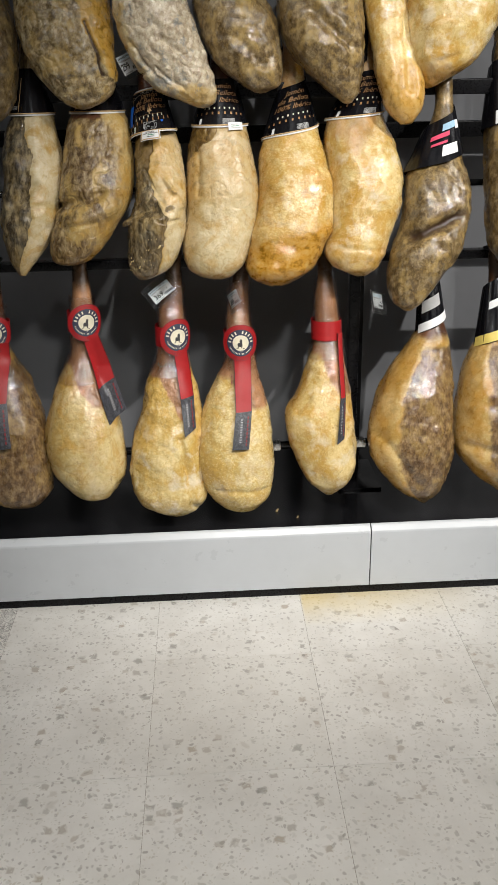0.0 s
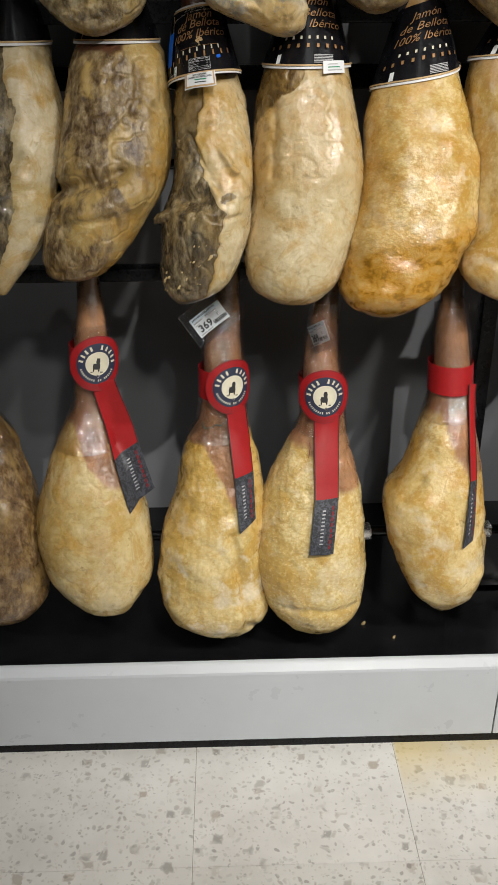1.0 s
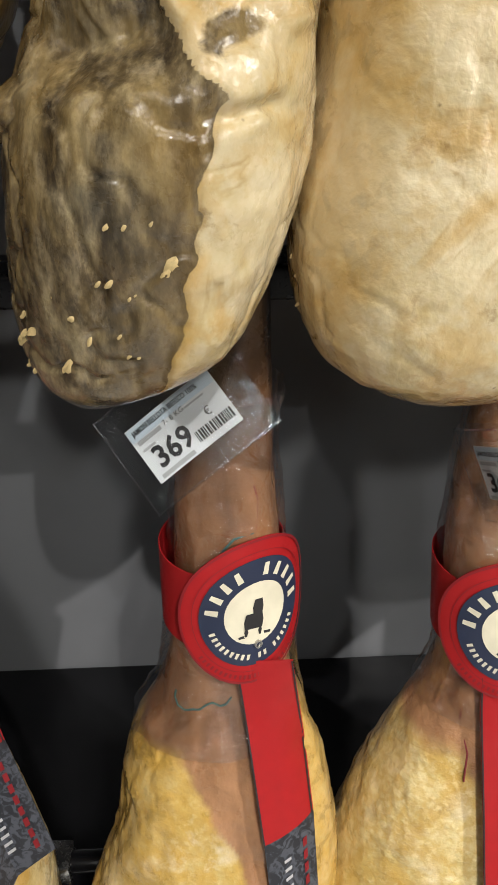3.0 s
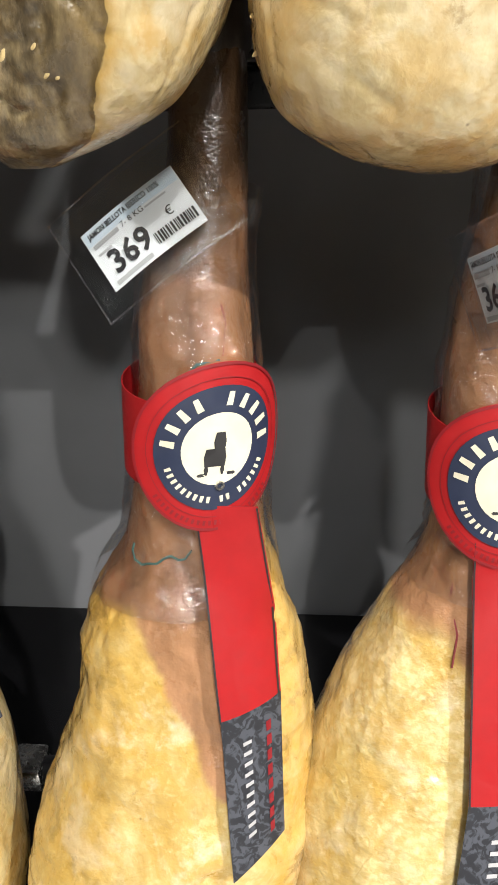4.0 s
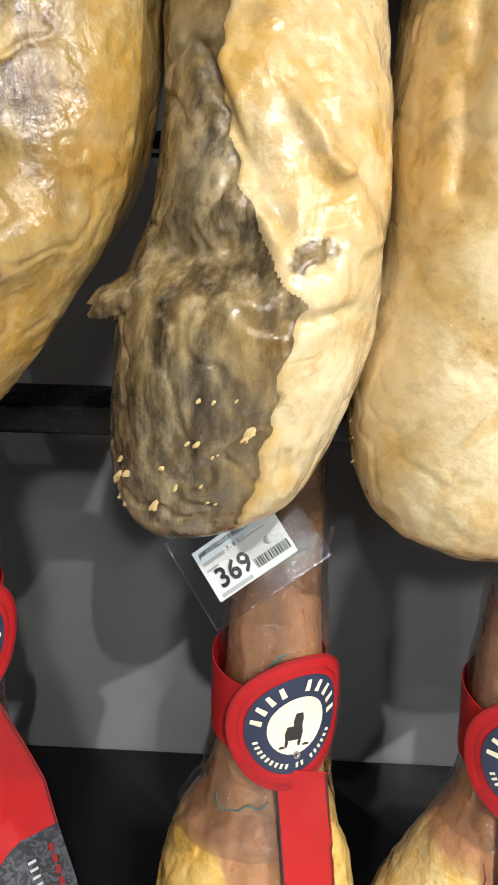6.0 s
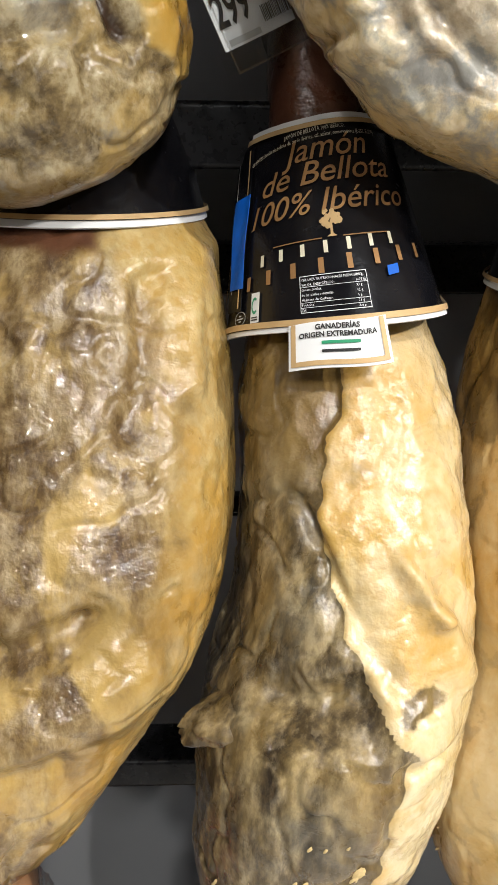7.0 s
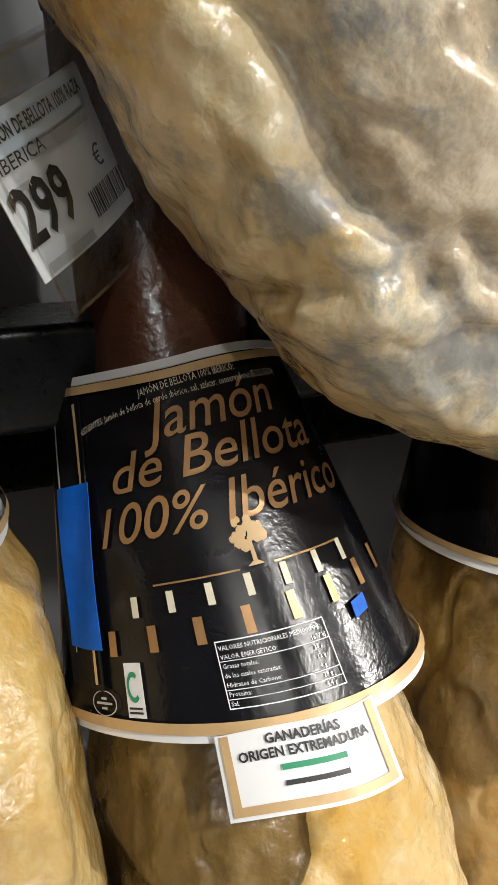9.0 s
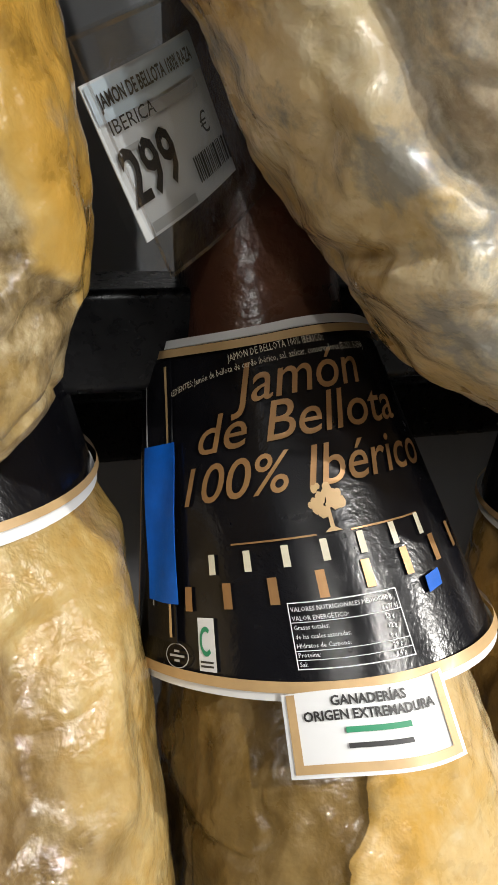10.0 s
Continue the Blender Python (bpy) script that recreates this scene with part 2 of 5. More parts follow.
BLACK = plain("black_lacquer", (0.006, 0.006, 0.007), 0.15, 0, 0.3, 20, 0.0002, 0.0, 0.4)
BLACK_TUBE = plain("black_powder_coat", (0.006, 0.006, 0.007), 0.30, 0, 0.3, 60, 0.0003, 0.0, 0.22)
CORD = plain("black_cord", (0.012, 0.011, 0.010), 0.7, 0, 0.3, 200, 0.001)
HOOF = plain("hoof_horn", (0.022, 0.016, 0.012), 0.45, 0, 0.4, 80, 0.0006)
WALLGREY = plain("grey_wall_panel", (0.200, 0.205, 0.220), 0.36, 0, 0.05, 6, 0.0001)
WHITE_METAL = plain("white_painted_metal", (0.53, 0.555, 0.585), 0.34, 0, 0.03, 8, 0.0001)
ROOM = plain("pale_room_paint", (0.42, 0.41, 0.40), 0.8, 0, 0.04, 3)
STEEL = plain("brushed_steel", (0.62, 0.61, 0.59), 0.25, 1.0, 0.1, 90)
RED = plain("red_printed_card", (0.33, 0.011, 0.013), 0.42, 0, 0.06, 70, 0.0001, 0.0, 0.35)
RED_DARK = plain("dark_red_print", (0.20, 0.010, 0.014), 0.42)
NAVY = plain("navy_print", (0.020, 0.027, 0.055), 0.40)
PRINT_CREAM = plain("cream_print", (0.62, 0.575, 0.44), 0.45)
PRINT_BLACK = plain("black_print", (0.018, 0.017, 0.018), 0.45)
PRINT_GREY = plain("grey_print", (0.42, 0.42, 0.42), 0.5)
PRINT_DIM = plain("dim_grey_print", (0.40, 0.40, 0.41), 0.5)
PAPER = plain("white_paper", (0.74, 0.75, 0.76), 0.5, 0, 0.03)
PALE_BLUE = plain("pale_blue_print", (0.60, 0.69, 0.76), 0.5, 0, 0.05)
COPPER = plain("copper_print", (0.36, 0.195, 0.08), 0.36, 0.35, 0.1, 90)
GOLD_EDGE = plain("gold_print", (0.52, 0.35, 0.17), 0.42, 0.1, 0.1, 90)
TAPE_BLUE = plain("blue_tape", (0.004, 0.105, 0.52), 0.45, 0, 0.15, 120, 0.0003, 0.0, 0.25)
TEAL = plain("teal_ink", (0.03, 0.13, 0.125), 0.6)
GREEN = plain("green_print", (0.02, 0.25, 0.12), 0.5)
PINK = plain("pink_print", (0.62, 0.06, 0.13), 0.35)
SKY_PRINT = plain("light_blue_print", (0.30, 0.47, 0.62), 0.3)
MUSTARD = plain("yellow_band", (0.66, 0.52, 0.13), 0.45)
CRUMB = plain("dried_fat_crumb", (0.52, 0.39, 0.18), 0.5, 0, 0.2, 300, 0.0006)
BLOOD = plain("dark_red_ink", (0.21, 0.025, 0.03), 0.45, 0, 0.3, 120)


def sleeve_black():
    m, nt, b = mat("black_glossy_card")
    v = coords(nt)
    link(nt, ramp(nt, noise_node(nt, v, 40, 4), [(0.3, (0.0035, 0.0035, 0.005)), (0.7, (0.007, 0.007, 0.009))]), b.inputs["Base Color"])
    link(nt, ramp(nt, noise_node(nt, v, 120, 4), [(0.3, grey(0.17)), (0.7, grey(0.28))]), b.inputs["Roughness"])
    b.inputs["Specular IOR Level"].default_value = 0.35
    n1 = bump(nt, b, noise_node(nt, v, 520, 2), 0.22, 0.0008)
    bump(nt, b, noise_node(nt, v, 45, 2), 0.12, 0.003, n1)
    return m


SLEEVE = sleeve_black()


def label_dark():
    m, nt, b = mat("mottled_dark_card")
    v = coords(nt)
    link(nt, ramp(nt, noise_node(nt, v, 150, 3, 0.5, 1.5), [(0.46, (0.020, 0.021, 0.026)), (0.56, (0.065, 0.07, 0.085))]), b.inputs["Base Color"])
    b.inputs["Roughness"].default_value = 0.42
    return m


LABEL_DARK = label_dark()


def clear_film(name, tint, wrinkle, clear=0.9, rim=0.5):
    """Thin clear plastic: mostly see-through, with a gloss that grows at grazing angles."""
    m, nt, b = mat(name)
    v = coords(nt)
    tr, gl, mx = nt.nodes.new("ShaderNodeBsdfTransparent"), nt.nodes.new("ShaderNodeBsdfGlossy"), nt.nodes.new("ShaderNodeMixShader")
    tr.inputs["Color"].default_value = (*tint, 1)
    gl.inputs["Roughness"].default_value = 0.06
    gl.inputs["Color"].default_value = (0.95, 0.96, 1.0, 1)
    lw, mp = nt.nodes.new("ShaderNodeLayerWeight"), nt.nodes.new("ShaderNodeMapRange")
    lw.inputs["Blend"].default_value = 0.25
    mp.inputs["To Min"].default_value, mp.inputs["To Max"].default_value = 1 - clear, rim
    link(nt, lw.outputs["Fresnel"], mp.inputs["Value"])
    link(nt, mp.outputs["Result"], mx.inputs["Fac"])
    link(nt, tr.outputs[0], mx.inputs[1])
    link(nt, gl.outputs[0], mx.inputs[2])
    bn = nt.nodes.new("ShaderNodeBump")
    bn.inputs["Strength"].default_value, bn.inputs["Distance"].default_value = 0.9, wrinkle
    link(nt, noise_node(nt, v, 90, 4, 0.6, 1.0), bn.inputs["Height"])
    link(nt, bn.outputs["Normal"], gl.inputs["Normal"])
    link(nt, mx.outputs[0], nt.nodes["Material Output"].inputs["Surface"])
    return m


FILM = clear_film("clear_wrap", (0.97, 0.96, 0.95), 0.003, 0.86)
BAG = clear_film("clear_tag_pocket", (0.90, 0.92, 0.93), 0.0012, 0.96, 0.2)
SEAM = clear_film("clear_pocket_seam", (0.93, 0.94, 0.95), 0.002, 0.75, 0.5)


def terrazzo(worn=False):
    m, nt, b = mat("worn_terrazzo" if worn else "terrazzo")
    geo = nt.nodes.new("ShaderNodeNewGeometry")
    pos = geo.outputs["Position"]
    info = nt.nodes.new("ShaderNodeObjectInfo")
    tone = ramp(nt, info.outputs["Random"], [(0.0, (0.66, 0.645, 0.61)), (1.0, (0.71, 0.695, 0.665))])
    col = mix(nt, ramp(nt, noise_node(nt, pos, 5, 5), [(0.35, grey(0)), (0.7, grey(0.7))]), tone, (0.53, 0.51, 0.475))
    warp = nt.nodes.new("ShaderNodeMix")
    warp.data_type = "VECTOR"
    warp.inputs[0].default_value = 0.028
    wn = nt.nodes.new("ShaderNodeTexNoise")
    wn.inputs["Scale"].default_value = 30
    link(nt, pos, wn.inputs["Vector"])
    link(nt, pos, warp.inputs[4])
    link(nt, wn.outputs["Color"], warp.inputs[5])
    wv = warp.outputs[1]
    for sc, lo, share, cols in ((36.0, 0.20, 0.2, ((0.16, 0.145, 0.125), (0.33, 0.31, 0.28), (0.27, 0.20, 0.13), (0.60, 0.585, 0.555))),
                                (75.0, 0.24, 0.6, ((0.20, 0.185, 0.165), (0.36, 0.34, 0.31), (0.62, 0.61, 0.58), (0.29, 0.265, 0.235))),
                                (150.0, 0.30, 0.5, ((0.30, 0.28, 0.25), (0.52, 0.50, 0.46), (0.68, 0.66, 0.62), (0.48, 0.44, 0.38)))):
        vo = nt.nodes.new("ShaderNodeTexVoronoi")
        vo.inputs["Scale"].default_value = sc
        vo.distance = "CHEBYCHEV" if sc < 60 else "EUCLIDEAN"
        link(nt, wv, vo.inputs["Vector"])
        se = nt.nodes.new("ShaderNodeSeparateColor")
        link(nt, vo.outputs["Color"], se.inputs["Color"])
        chosen = ramp(nt, se.outputs["Red"], [(1 - share - 0.01, grey(0)), (1 - share + 0.01, grey(1))])
        disc = ramp(nt, vo.outputs["Distance"], [(lo, grey(0.62)), (lo + 0.15, grey(0))])
        chip = ramp(nt, se.outputs["Green"], [(0.0, cols[0]), (0.3, cols[1]), (0.6, cols[2]), (0.9, cols[3])])
        col = mix(nt, mix(nt, 1.0, chosen, disc, "MULTIPLY"), col, chip)
    # an old yellow stain beside the display base
    sx = nt.nodes.new("ShaderNodeSeparateXYZ")
    link(nt, pos, sx.inputs[0])
    rx = ramp(nt, sx.outputs["X"], [(0.398, grey(0)), (0.405, grey(1)), (0.62, grey(0.7)), (0.95, grey(0))])
    ry = nt.nodes.new("ShaderNodeMapRange")
    ry.inputs["From Min"].default_value, ry.inputs["From Max"].default_value = 1.70, 1.84
    link(nt, sx.outputs["Y"], ry.inputs["Value"])
    st = mix(nt, 1.0, rx, ry.outputs["Result"], "MULTIPLY")
    st = mix(nt, 1.0, st, ramp(nt, noise_node(nt, pos, 14, 4), [(0.3, grey(0.6)), (0.5, grey(1))]), "MULTIPLY")
    col = mix(nt, mix(nt, 1.0, st, grey(0.7), "MULTIPLY"), col, (0.60, 0.46, 0.16))
    dirt = ramp(nt, noise_node(nt, pos, 2.2, 3), [(0.5, grey(0)), (0.75, grey(0.35))])
    col = mix(nt, dirt, col, (0.46, 0.43, 0.385))
    if worn:
        line = ramp(nt, noise_node(nt, pos, 55, 4, 0.6, 1.6), [(0.455, grey(0)), (0.48, grey(0.85)), (0.52, grey(0.85)), (0.545, grey(0))])
        col = mix(nt, line, col, (0.16, 0.15, 0.14))
    link(nt, col, b.inputs["Base Color"])
    link(nt, ramp(nt, noise_node(nt, pos, 40, 4), [(0.3, grey(0.34)), (0.7, grey(0.56))]), b.inputs["Roughness"])
    bump(nt, b, noise_node(nt, pos, 300, 3), 0.1, 0.0006)
    return m


TERRAZZO, TERRAZZO_WORN = terrazzo(), terrazzo(True)
GROUT = plain("tile_grout", (0.24, 0.21, 0.17), 0.85, 0, 0.25, 40)

# ---- mesh helpers ----


def obj(name, bm, material, parent=None, label="", smooth=True):
    me = bpy.data.meshes.new(name)
    bm.to_mesh(me)
    bm.free()
    for m in (material if isinstance(material, (list, tuple)) else [material]):
        me.materials.append(m)
    if smooth:
        me.polygons.foreach_set("use_smooth", [True] * len(me.polygons))
        me.set_sharp_from_angle(angle=radians(50))
    ob = new(name, me)
    if parent:
        ob.parent = parent
    if label:
        ob["label"] = label
    return ob


def part(name, bm, material, parent, label="", smooth=True):
    return obj(name, bm, material, parent, label, smooth)


def box_bm(x0, x1, y0, y1, z0, z1, bevel=0.0, seg=2):
    bm = bmesh.new()
    bmesh.ops.create_cube(bm, size=1)
    for v in bm.verts:
        v.co = Vector(((x0 + x1) / 2 + v.co.x * (x1 - x0), (y0 + y1) / 2 + v.co.y * (y1 - y0), (z0 + z1) / 2 + v.co.z * (z1 - z0)))
    if bevel:
        bmesh.ops.bevel(bm, geom=bm.edges[:], offset=bevel, segments=seg, affect="EDGES", profile=0.6)
    return bm


def grid_bm(P, closed=False):
    """A sheet through an array of points (rows, columns, 3); closed joins the last column to the first."""
    bm = bmesh.new()
    R, C = P.shape[:2]
    vs = [[bm.verts.new(P[i, j]) for j in range(C)] for i in range(R)]
    for i in range(R - 1):
        for j in range(C if closed else C - 1):
            k = (j + 1) % C
            bm.faces.new((vs[i][j], vs[i][k], vs[i + 1][k], vs[i + 1][j]))
    return bm


def thicken(bm, t):
    """Gives a sheet a thickness t behind its faces."""
    bm.normal_update()
    bmesh.ops.solidify(bm, geom=bm.faces[:], thickness=t)
    return bm


def tube_bm(points, r, seg=10):
    pts = [Vector(p) for p in points]
    bm = bmesh.new()
    rings = []
    for i, p in enumerate(pts):
        d = (pts[min(i + 1, len(pts) - 1)] - pts[max(i - 1, 0)]).normalized()
        u = d.cross(Vector((0.123, 0.871, 0.475))).normalized()
        w = d.cross(u)
        rings.append([bm.verts.new(p + (u * math.cos(a) + w * math.sin(a)) * r) for a in (2 * math.pi * k / seg for k in range(seg))])
    for a, b in zip(rings, rings[1:]):
        for k in range(seg):
            bm.faces.new((a[k], a[(k + 1) % seg], b[(k + 1) % seg], b[k]))
    bm.faces.new(rings[0][::-1])
    bm.faces.new(rings[-1])
    return bm


def lattice(ix, iy, iz, seed):
    h = (ix * 374761393 + iy * 668265263 + iz * 1440662683 + seed * 144665) & 0xFFFFFFFF
    h = ((h ^ (h >> 15)) * 2246822519) & 0xFFFFFFFF
    h = ((h ^ (h >> 13)) * 1103515245) & 0xFFFFFFFF
    return ((h ^ (h >> 16)) & 0xFFFF) / 32767.5 - 1.0


def vnoise(x, y, z, scale, seed=0):
    """Smooth value noise in [-1, 1] over arrays."""
    x, y, z = x * scale, y * scale, z * scale
    fx, fy, fz = np.floor(x), np.floor(y), np.floor(z)
    ix, iy, iz = (f.astype(np.int64) for f in (fx, fy, fz))
    u, v, w = (t * t * (3 - 2 * t) for t in (x - fx, y - fy, z - fz))
    out = 0
    for a in (0, 1):
        for b in (0, 1):
            for c in (0, 1):
                out = out + lattice(ix + a, iy + b, iz + c, seed) * (u if a else 1 - u) * (v if b else 1 - v) * (w if c else 1 - w)
    return out


def fractal(x, y, z, scale, octaves=3, seed=0):
    out, amp, tot = 0, 1.0, 0
    for k in range(octaves):
        out = out + amp * vnoise(x, y, z, scale * 2 ** k, seed + 17 * k)
        tot += amp
        amp *= 0.55
    return out / tot


def smooth01(t):
    t = np.clip(t, 0, 1)
    return t * t * (3 - 2 * t)


def spline(zs, vals, z):
    """Catmull-Rom through the rows, in order of rising z."""
    zs, vals = np.array(zs), np.array(vals)
    m = np.gradient(vals, zs)
    i = np.clip(np.searchsorted(zs, z) - 1, 0, len(zs) - 2)
    h = zs[i + 1] - zs[i]
    t = np.clip((z - zs[i]) / h, 0, 1)
    return (2 * t**3 - 3 * t**2 + 1) * vals[i] + (t**3 - 2 * t**2 + t) * h * m[i] + (-2 * t**3 + 3 * t**2) * vals[i + 1] + (t**3 - t**2) * h * m[i + 1]


def lifted(rows):
    """Draws the foot of a ham up a little, towards its middle."""
    return [(z + 0.026 * max(0.0, 1 - (z - 0.22) / 0.2), x, r) for z, x, r in rows]


class Form:
    """The section of a ham at each height: centre, half width and half depth."""

    def __init__(self, rows, lean, deep=0.85):
        rows = sorted(rows)
        self.z = [r[0] for r in rows]
        self.x = [r[1] for r in rows]
        self.r = [r[2] for r in rows]
        self.lean, self.deep = lean, deep if callable(deep) else (lambda z: deep)

    def at(self, z):
        y0, z0, slope = self.lean
        rx = np.maximum(spline(self.z, self.r, z), 0.003)
        return spline(self.z, self.x, z), y0 + slope * (z - z0), rx, np.minimum(rx * self.deep(z) + 0.004 * smooth01(rx / 0.03), 0.118)

    def front(self, x, z):
        xc, yc, rx, ry = self.at(np.array(z))
        s = np.clip((x - xc) / rx, -0.97, 0.97)
        return yc - ry * np.sqrt(1 - s * s)


LOW, MIDDLE, HIGH = (1.975, 0.45, 0.26), (2.055, 1.04, 0.35), (2.09, 1.38, 0.30)


def make_ham(label, form, look_name, zones, seed, fine=False, lumps=0.004, wrinkles=0.0016, cuts=(), category="ham", name="ham", folds=0.0):
    """One ham. zones(s, z) gives meat, amber and rind shares over the front; cuts are grooves (x0, z0, x1, z1, width, depth)."""
    na, nz = (250, 330) if fine else (88, 110)
    lo, hi = form.z[0], form.z[-1]
    t = np.linspace(0, 1, nz)
    zz = lo + (hi - lo) * (t - 0.10 * np.sin(2 * np.pi * t) / (2 * np.pi))
    th = np.linspace(0, 2 * np.pi, na, endpoint=False) - np.pi / 2
    Z, A = np.meshgrid(zz, th, indexing="ij")
    xc, yc, rx, ry = form.at(Z)
    c, s = np.cos(A), np.sin(A)
    p = 0.88
    cx, sy = np.sign(c) * np.abs(c) ** p, np.sign(s) * np.abs(s) ** p
    X, Y = xc + rx * cx, yc + ry * sy
    S = cx * 1.0
    back = smooth01((s + 0.15) / 0.4)
    meat, amber, rind = zones(S + 0.17 * fractal(X, Y, Z, 34, 4, seed), Z + 0.008 * fractal(X, Y, Z, 30, 2, seed + 5), S)
    meat, amber, rind = (np.clip(q + 0 * Z, 0, 1) for q in (meat, amber, rind))
    meat = meat * (1 - 0.6 * back)
    body = smooth01((rx - 0.03) / 0.03)
    d = lumps * body * fractal(X, Y, Z, 16, 2, seed) + wrinkles * (0.25 + 0.75 * body) * fractal(X, Y, Z * 0.7, 70, 3, seed + 1)
    d = d + meat * body * (0.0020 * fractal(X, Y, Z * 0.5, 60, 3, seed + 2) - 0.003)
    ridge = 1 - np.abs(fractal(X, Y, Z, 34, 2, seed + 9))
    d = d - 0.0016 * body * smooth01((ridge - 0.86) / 0.14) * (0.4 + meat)
    if folds:
        d = d + folds * body * (np.abs(fractal(X, Y, Z, 21, 3, seed + 11)) * 2 - 0.5)
    crack, groove = 0 * Z, 0 * Z
    for x0, z0, x1, z1, w, deep in cuts:
        dx, dz = x1 - x0, z1 - z0
        jog = 0.006 * fractal(X, Y, Z, 40, 2, seed + 3)
        k = np.clip(((X - x0) * dx + (Z - z0) * dz) / (dx * dx + dz * dz), 0, 1)
        dist = np.hypot(X - x0 - k * dx + jog, Z - z0 - k * dz)
        g = np.exp(-((dist / w) ** 2)) * (1 - back)
        if deep > 0:
            groove = np.maximum(groove, deep * g)
        else:
            d = d - deep * g
        if deep / w > 1.6:
            crack = np.maximum(crack, smooth01((g - 0.35) / 0.5))
    d = d - groove
    taper = smooth01((Z - lo) / 0.02)
    d = d * (0.3 + 0.7 * taper)
    n = np.sqrt((cx / rx) ** 2 + (sy / ry) ** 2)
    X, Y = X + d * (cx / rx) / n, Y + d * (sy / ry) / n
    Z = Z + 0.002 * body * fractal(X, Y, Z, 50, 2, seed + 4)
    me = bpy.data.meshes.new("body")
    verts = np.stack([X, Y, Z], -1).reshape(-1, 3)
    poles = np.array([[X[0].mean(), Y[0].mean(), Z[0].mean() - 0.002], [X[-1].mean(), Y[-1].mean(), Z[-1].mean() + 0.001]])
    verts = np.vstack([verts, poles])
    i, j = np.meshgrid(np.arange(nz - 1), np.arange(na), indexing="ij")
    k = (j + 1) % na
    quads = np.stack([i * na + j, i * na + k, (i + 1) * na + k, (i + 1) * na + j], -1).reshape(-1, 4)
    jj = np.arange(na)
    kk = (jj + 1) % na
    caps = [(nz * na, b, a) for a, b in zip(jj.tolist(), kk.tolist())] + [(nz * na + 1, (nz - 1) * na + a, (nz - 1) * na + b) for a, b in zip(jj.tolist(), kk.tolist())]
    me.from_pydata(verts.tolist(), [], quads.tolist() + caps)
    me.materials.append(HAM[look_name])
    me.polygons.foreach_set("use_smooth", [True] * len(me.polygons))
    zone = me.color_attributes.new("zones", "FLOAT_COLOR", "POINT")
    vals = np.ones((len(verts), 4))
    # alpha: cracks, plus shade under the row above painted onto lower shank tops
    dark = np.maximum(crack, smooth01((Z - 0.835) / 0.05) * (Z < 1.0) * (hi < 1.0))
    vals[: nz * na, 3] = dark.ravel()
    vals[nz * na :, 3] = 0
    vals[: nz * na, :3] = np.stack([meat, amber, rind], -1).reshape(-1, 3)
    vals[nz * na, :3], vals[nz * na + 1, :3] = vals[0, :3], vals[nz * na - 1, :3]
    zone.data.foreach_set("color", vals.ravel())
    root = tagged(new(name), label, category, "hanging hams")
    ob = new("body", me)
    ob.parent = root
    return root


def legged(root, form, top, rail):
    """The dark hoof at the end of the shank and the cord that ties it to the rail."""
    xc, yc, rx, ry = (float(q) for q in form.at(np.array(form.z[-1])))
    z = form.z[-1]
    rows = []
    for k, (f, dz) in enumerate(((1.02, -0.012), (1.12, 0.0), (1.1, 0.018), (0.8, 0.04), (0.3, 0.055))):
        a = np.linspace(0, 2 * np.pi, 20, endpoint=False)
        rows.append(np.stack([xc + rx * f * np.cos(a), yc + ry * f * np.sin(a) + 0.1 * dz, np.full(20, z + dz)], -1))
    bm = grid_bm(np.array(rows), True)
    bmesh.ops.holes_fill(bm, edges=[e for e in bm.edges if e.is_boundary])
    part("hoof", bm, HOOF, root, "dark horn hoof")
    ry_, rz_ = rail
    loop = []
    for k in range(25):
        a = 2 * math.pi * k / 24
        loop.append((xc + (rx + 0.004) * math.sin(a), (yc + ry_) / 2 + ((ry_ - yc) / 2 + 0.016) * -math.cos(a), z - 0.015 + (rz_ + 0.02 - z + 0.015) * (0.5 - 0.5 * math.cos(a + math.pi))))
    part("cord", tube_bm(loop, 0.0035, 8), CORD, root, "black hanging cord")


# ---- setting ----
floor = tagged(obj("floor", box_bm(-4.0, 4.8, -4.02, 2.6, -0.06, -0.0012), GROUT, smooth=False), "pale speckled terrazzo tile floor of a shop", "floor", kind="structure")
wall_back = tagged(obj("wall_back", box_bm(-4.0, 4.8, 2.47, 2.6, -0.003, 3.2), WALLGREY, smooth=False), "satin dark grey panel behind the hams", "wall", kind="structure")
for nm, bx in (("wall_front", (-4.0, 4.8, -4.15, -4.02, -0.06, 3.2)), ("wall_west", (-4.13, -4.0, -4.15, 2.6, -0.06, 3.2)), ("wall_east", (4.8, 4.93, -4.15, 2.6, -0.06, 3.2))):
    tagged(obj(nm, box_bm(*bx), ROOM, smooth=False), "plain pale painted shop wall", "wall", kind="structure")
tagged(obj("ceiling", box_bm(-4.13, 4.93, -4.15, 2.6, 3.2, 3.3), ROOM, smooth=False), "plain pale shop ceiling", "ceiling", kind="structure")

